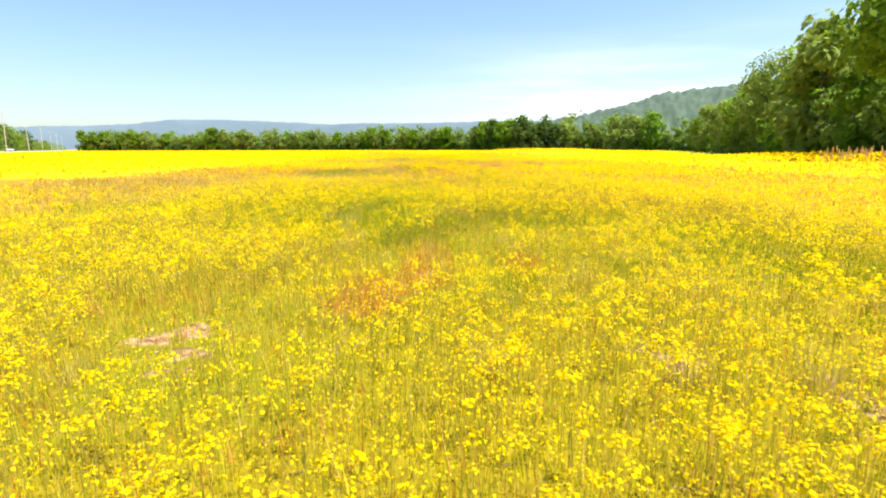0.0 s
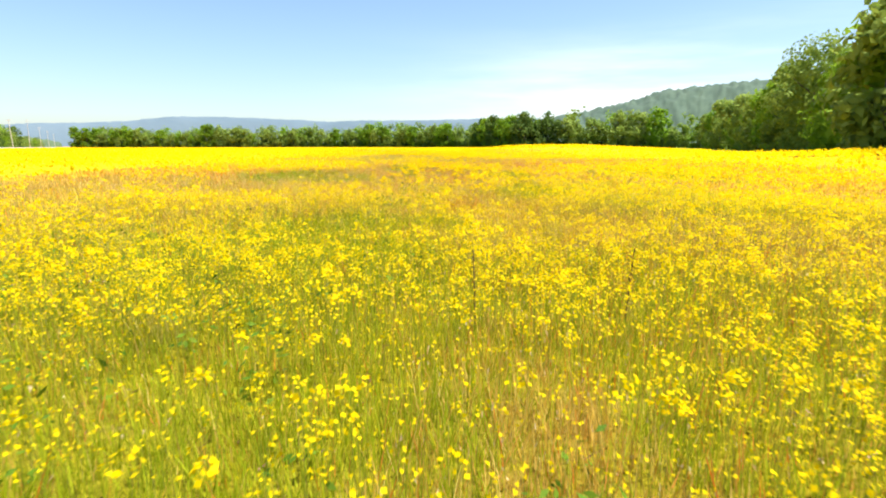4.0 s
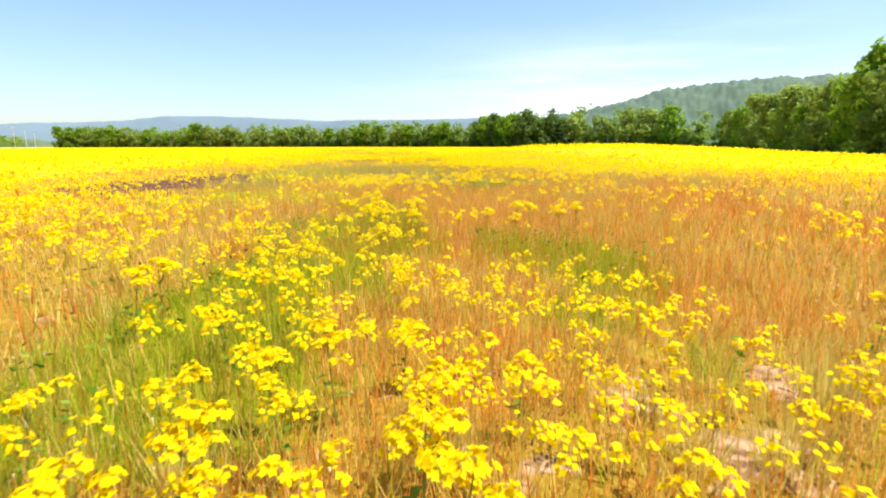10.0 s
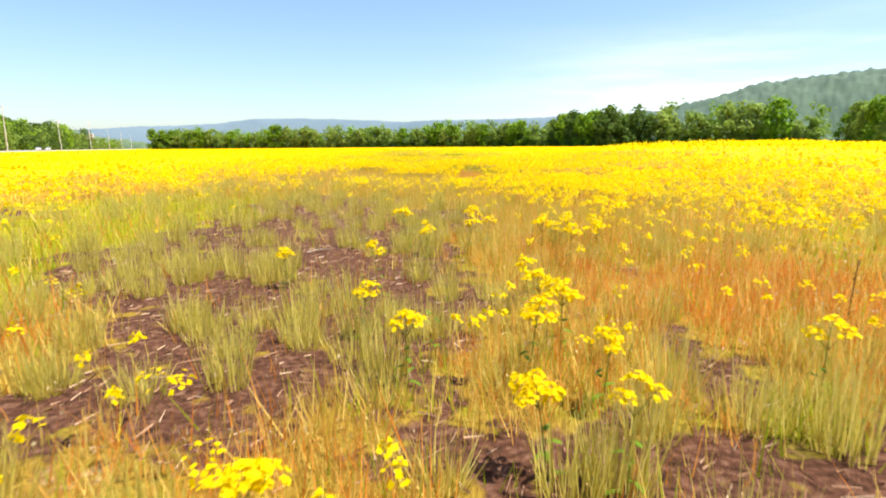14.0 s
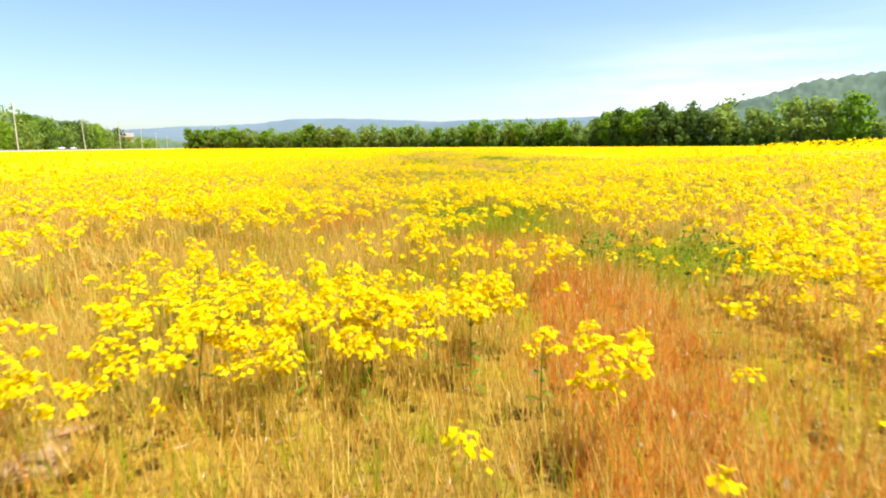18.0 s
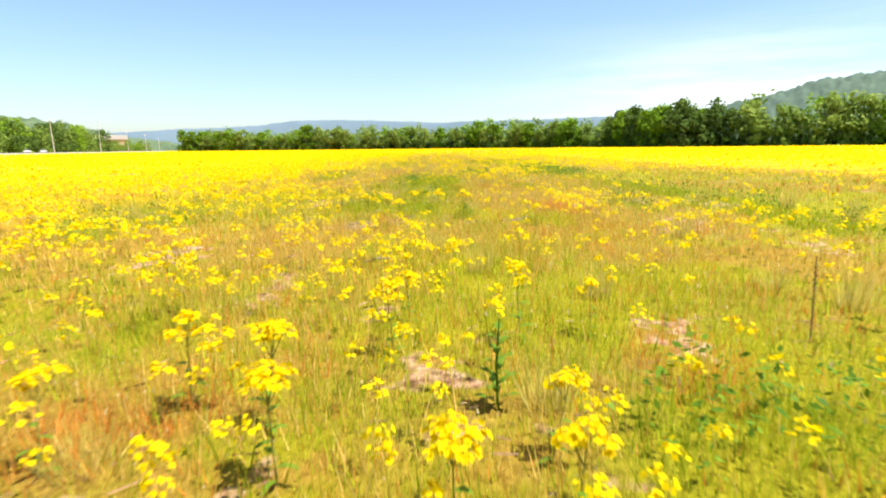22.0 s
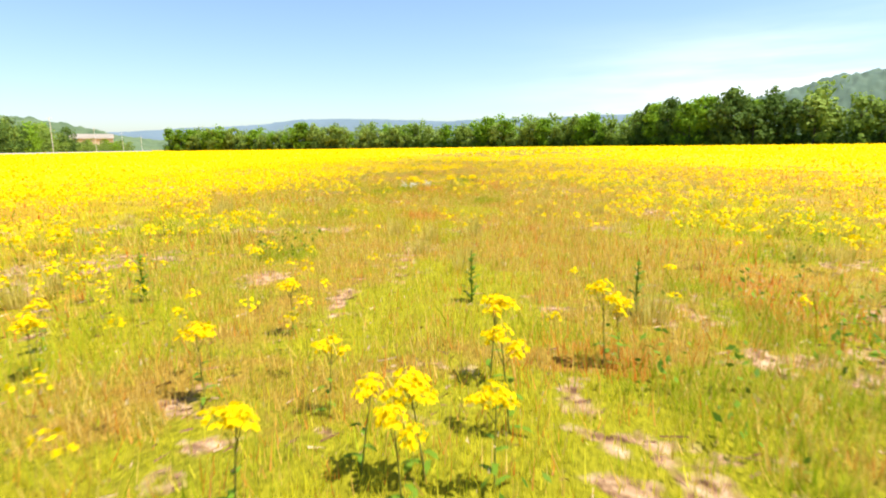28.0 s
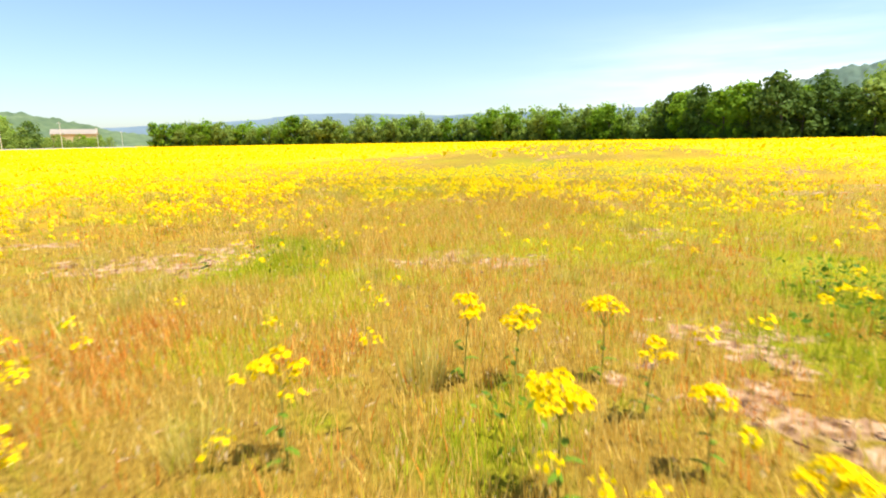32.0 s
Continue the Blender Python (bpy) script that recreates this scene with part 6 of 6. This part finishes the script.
# pale reeds at the foot of the near trees
def reed_tuft(x, y, seed):
    r = np.random.default_rng(seed)
    t = new("reed_tuft")
    for k in range(7):
        b = r.normal(0, 0.22, 2)
        high = r.uniform(0.7, 1.15)
        v, f = tube([(b[0], b[1], -0.05), (b[0] * 1.05, b[1] * 1.05, high * 0.6), (b[0] * 1.2, b[1] * 1.2, high)], [0.012, 0.010, 0.005], 4)
        stalk = part("stalk", mesh("stalk", v, f, STRAW, True), t)
        v, f = tube([(b[0] * 1.14, b[1] * 1.14, high * 0.8), (b[0] * 1.2, b[1] * 1.2, high * 0.95), (b[0] * 1.22, b[1] * 1.22, high * 1.1)], [0.012, 0.035, 0.008], 5)
        part("plume", mesh("plume", v, f, SEED, True), stalk, "pale feathery plume")
    t.matrix_basis = pose(x, y, float(ground_z(np.array([x]), np.array([y]))[0]), 0, 0, seed * 50)
    return tagged(t, "tuft of pale dry reeds below the trees", "reeds", "reeds at the field edge")


for k in range(9):
    az = radians(33.0 + 0.62 * k)
    reed_tuft(34.5 * math.sin(az), 34.5 * math.cos(az), k + 20)


# low leafy herbs in the green patches
hx_, hy_, hr = scatter(90000, 2, 186, 0, 8, 455)
hk = hr.random(len(hx_)) < np.maximum(blobs(hx_, hy_, HERB_SPOTS), 0.15 * blobs(hx_, hy_, GREEN_SPOTS))
hx_, hy_ = hx_[hk], hy_[hk]
nh = len(hx_) * 9
cx_, cy_ = np.repeat(hx_, 9) + hr.normal(0, 0.07, nh), np.repeat(hy_, 9) + hr.normal(0, 0.07, nh)
cc = np.stack([cx_, cy_, ground_z(cx_, cy_) + hr.uniform(0.05, 0.32, nh)], 1)
hn = hr.normal(0, 0.6, (nh, 3)) + np.array([0, 0, 0.9])
hn /= np.linalg.norm(hn, axis=1)[:, None]
hu = np.cross(hn, hr.normal(0, 1, (nh, 3)))
hu /= np.linalg.norm(hu, axis=1)[:, None] + 1e-9
hw = np.cross(hn, hu)
hs = hr.uniform(0.016, 0.042, nh)[:, None]
hv = np.stack([cc - hu * hs, cc - hw * hs * 0.45, cc + hu * hs, cc + hw * hs * 0.45], 1).reshape(-1, 3)
tagged(new("leafy_herbs", mesh("leafy_herbs", hv, np.arange(4 * nh).reshape(-1, 4), HERB)), "low leafy green herbs in patches", "herbs", kind="stuff")

# straw litter and dead stalks that lie on the bare soil
lx, ly, lr = scatter(170000, 1, 186, 0, 5.5, 401)
lp = plan(lx, ly)
lk = lr.random(len(lx)) < np.clip(lp["dark"] + 0.6 * lp["bare"] + 0.06, 0, 1)
lx, ly = lx[lk], ly[lk]
nl = len(lx)
la, ll = lr.normal(0.75, 0.8, nl), 0.012 + 0.06 * lr.random(nl) ** 2
lw = lr.uniform(0.0008, 0.0022, nl)
lz = ground_z(lx, ly) + lr.uniform(0.004, 0.03, nl)
dx, dy, ox, oy = np.cos(la) * ll, np.sin(la) * ll, -np.sin(la) * lw, np.cos(la) * lw
lv = np.stack([np.stack([lx - dx - ox, ly - dy - oy, lz], 1), np.stack([lx + dx - ox, ly + dy - oy, lz + lr.uniform(0, 0.03, nl)], 1),
               np.stack([lx + dx + ox, ly + dy + oy, lz + 0.012], 1), np.stack([lx - dx + ox, ly - dy + oy, lz + 0.008], 1)], 1).reshape(-1, 3)
tagged(new("straw_litter", mesh("straw_litter", lv, np.arange(4 * nl).reshape(-1, 4), LITTER)), "broken pale straw lying on the soil", "straw litter", kind="stuff")
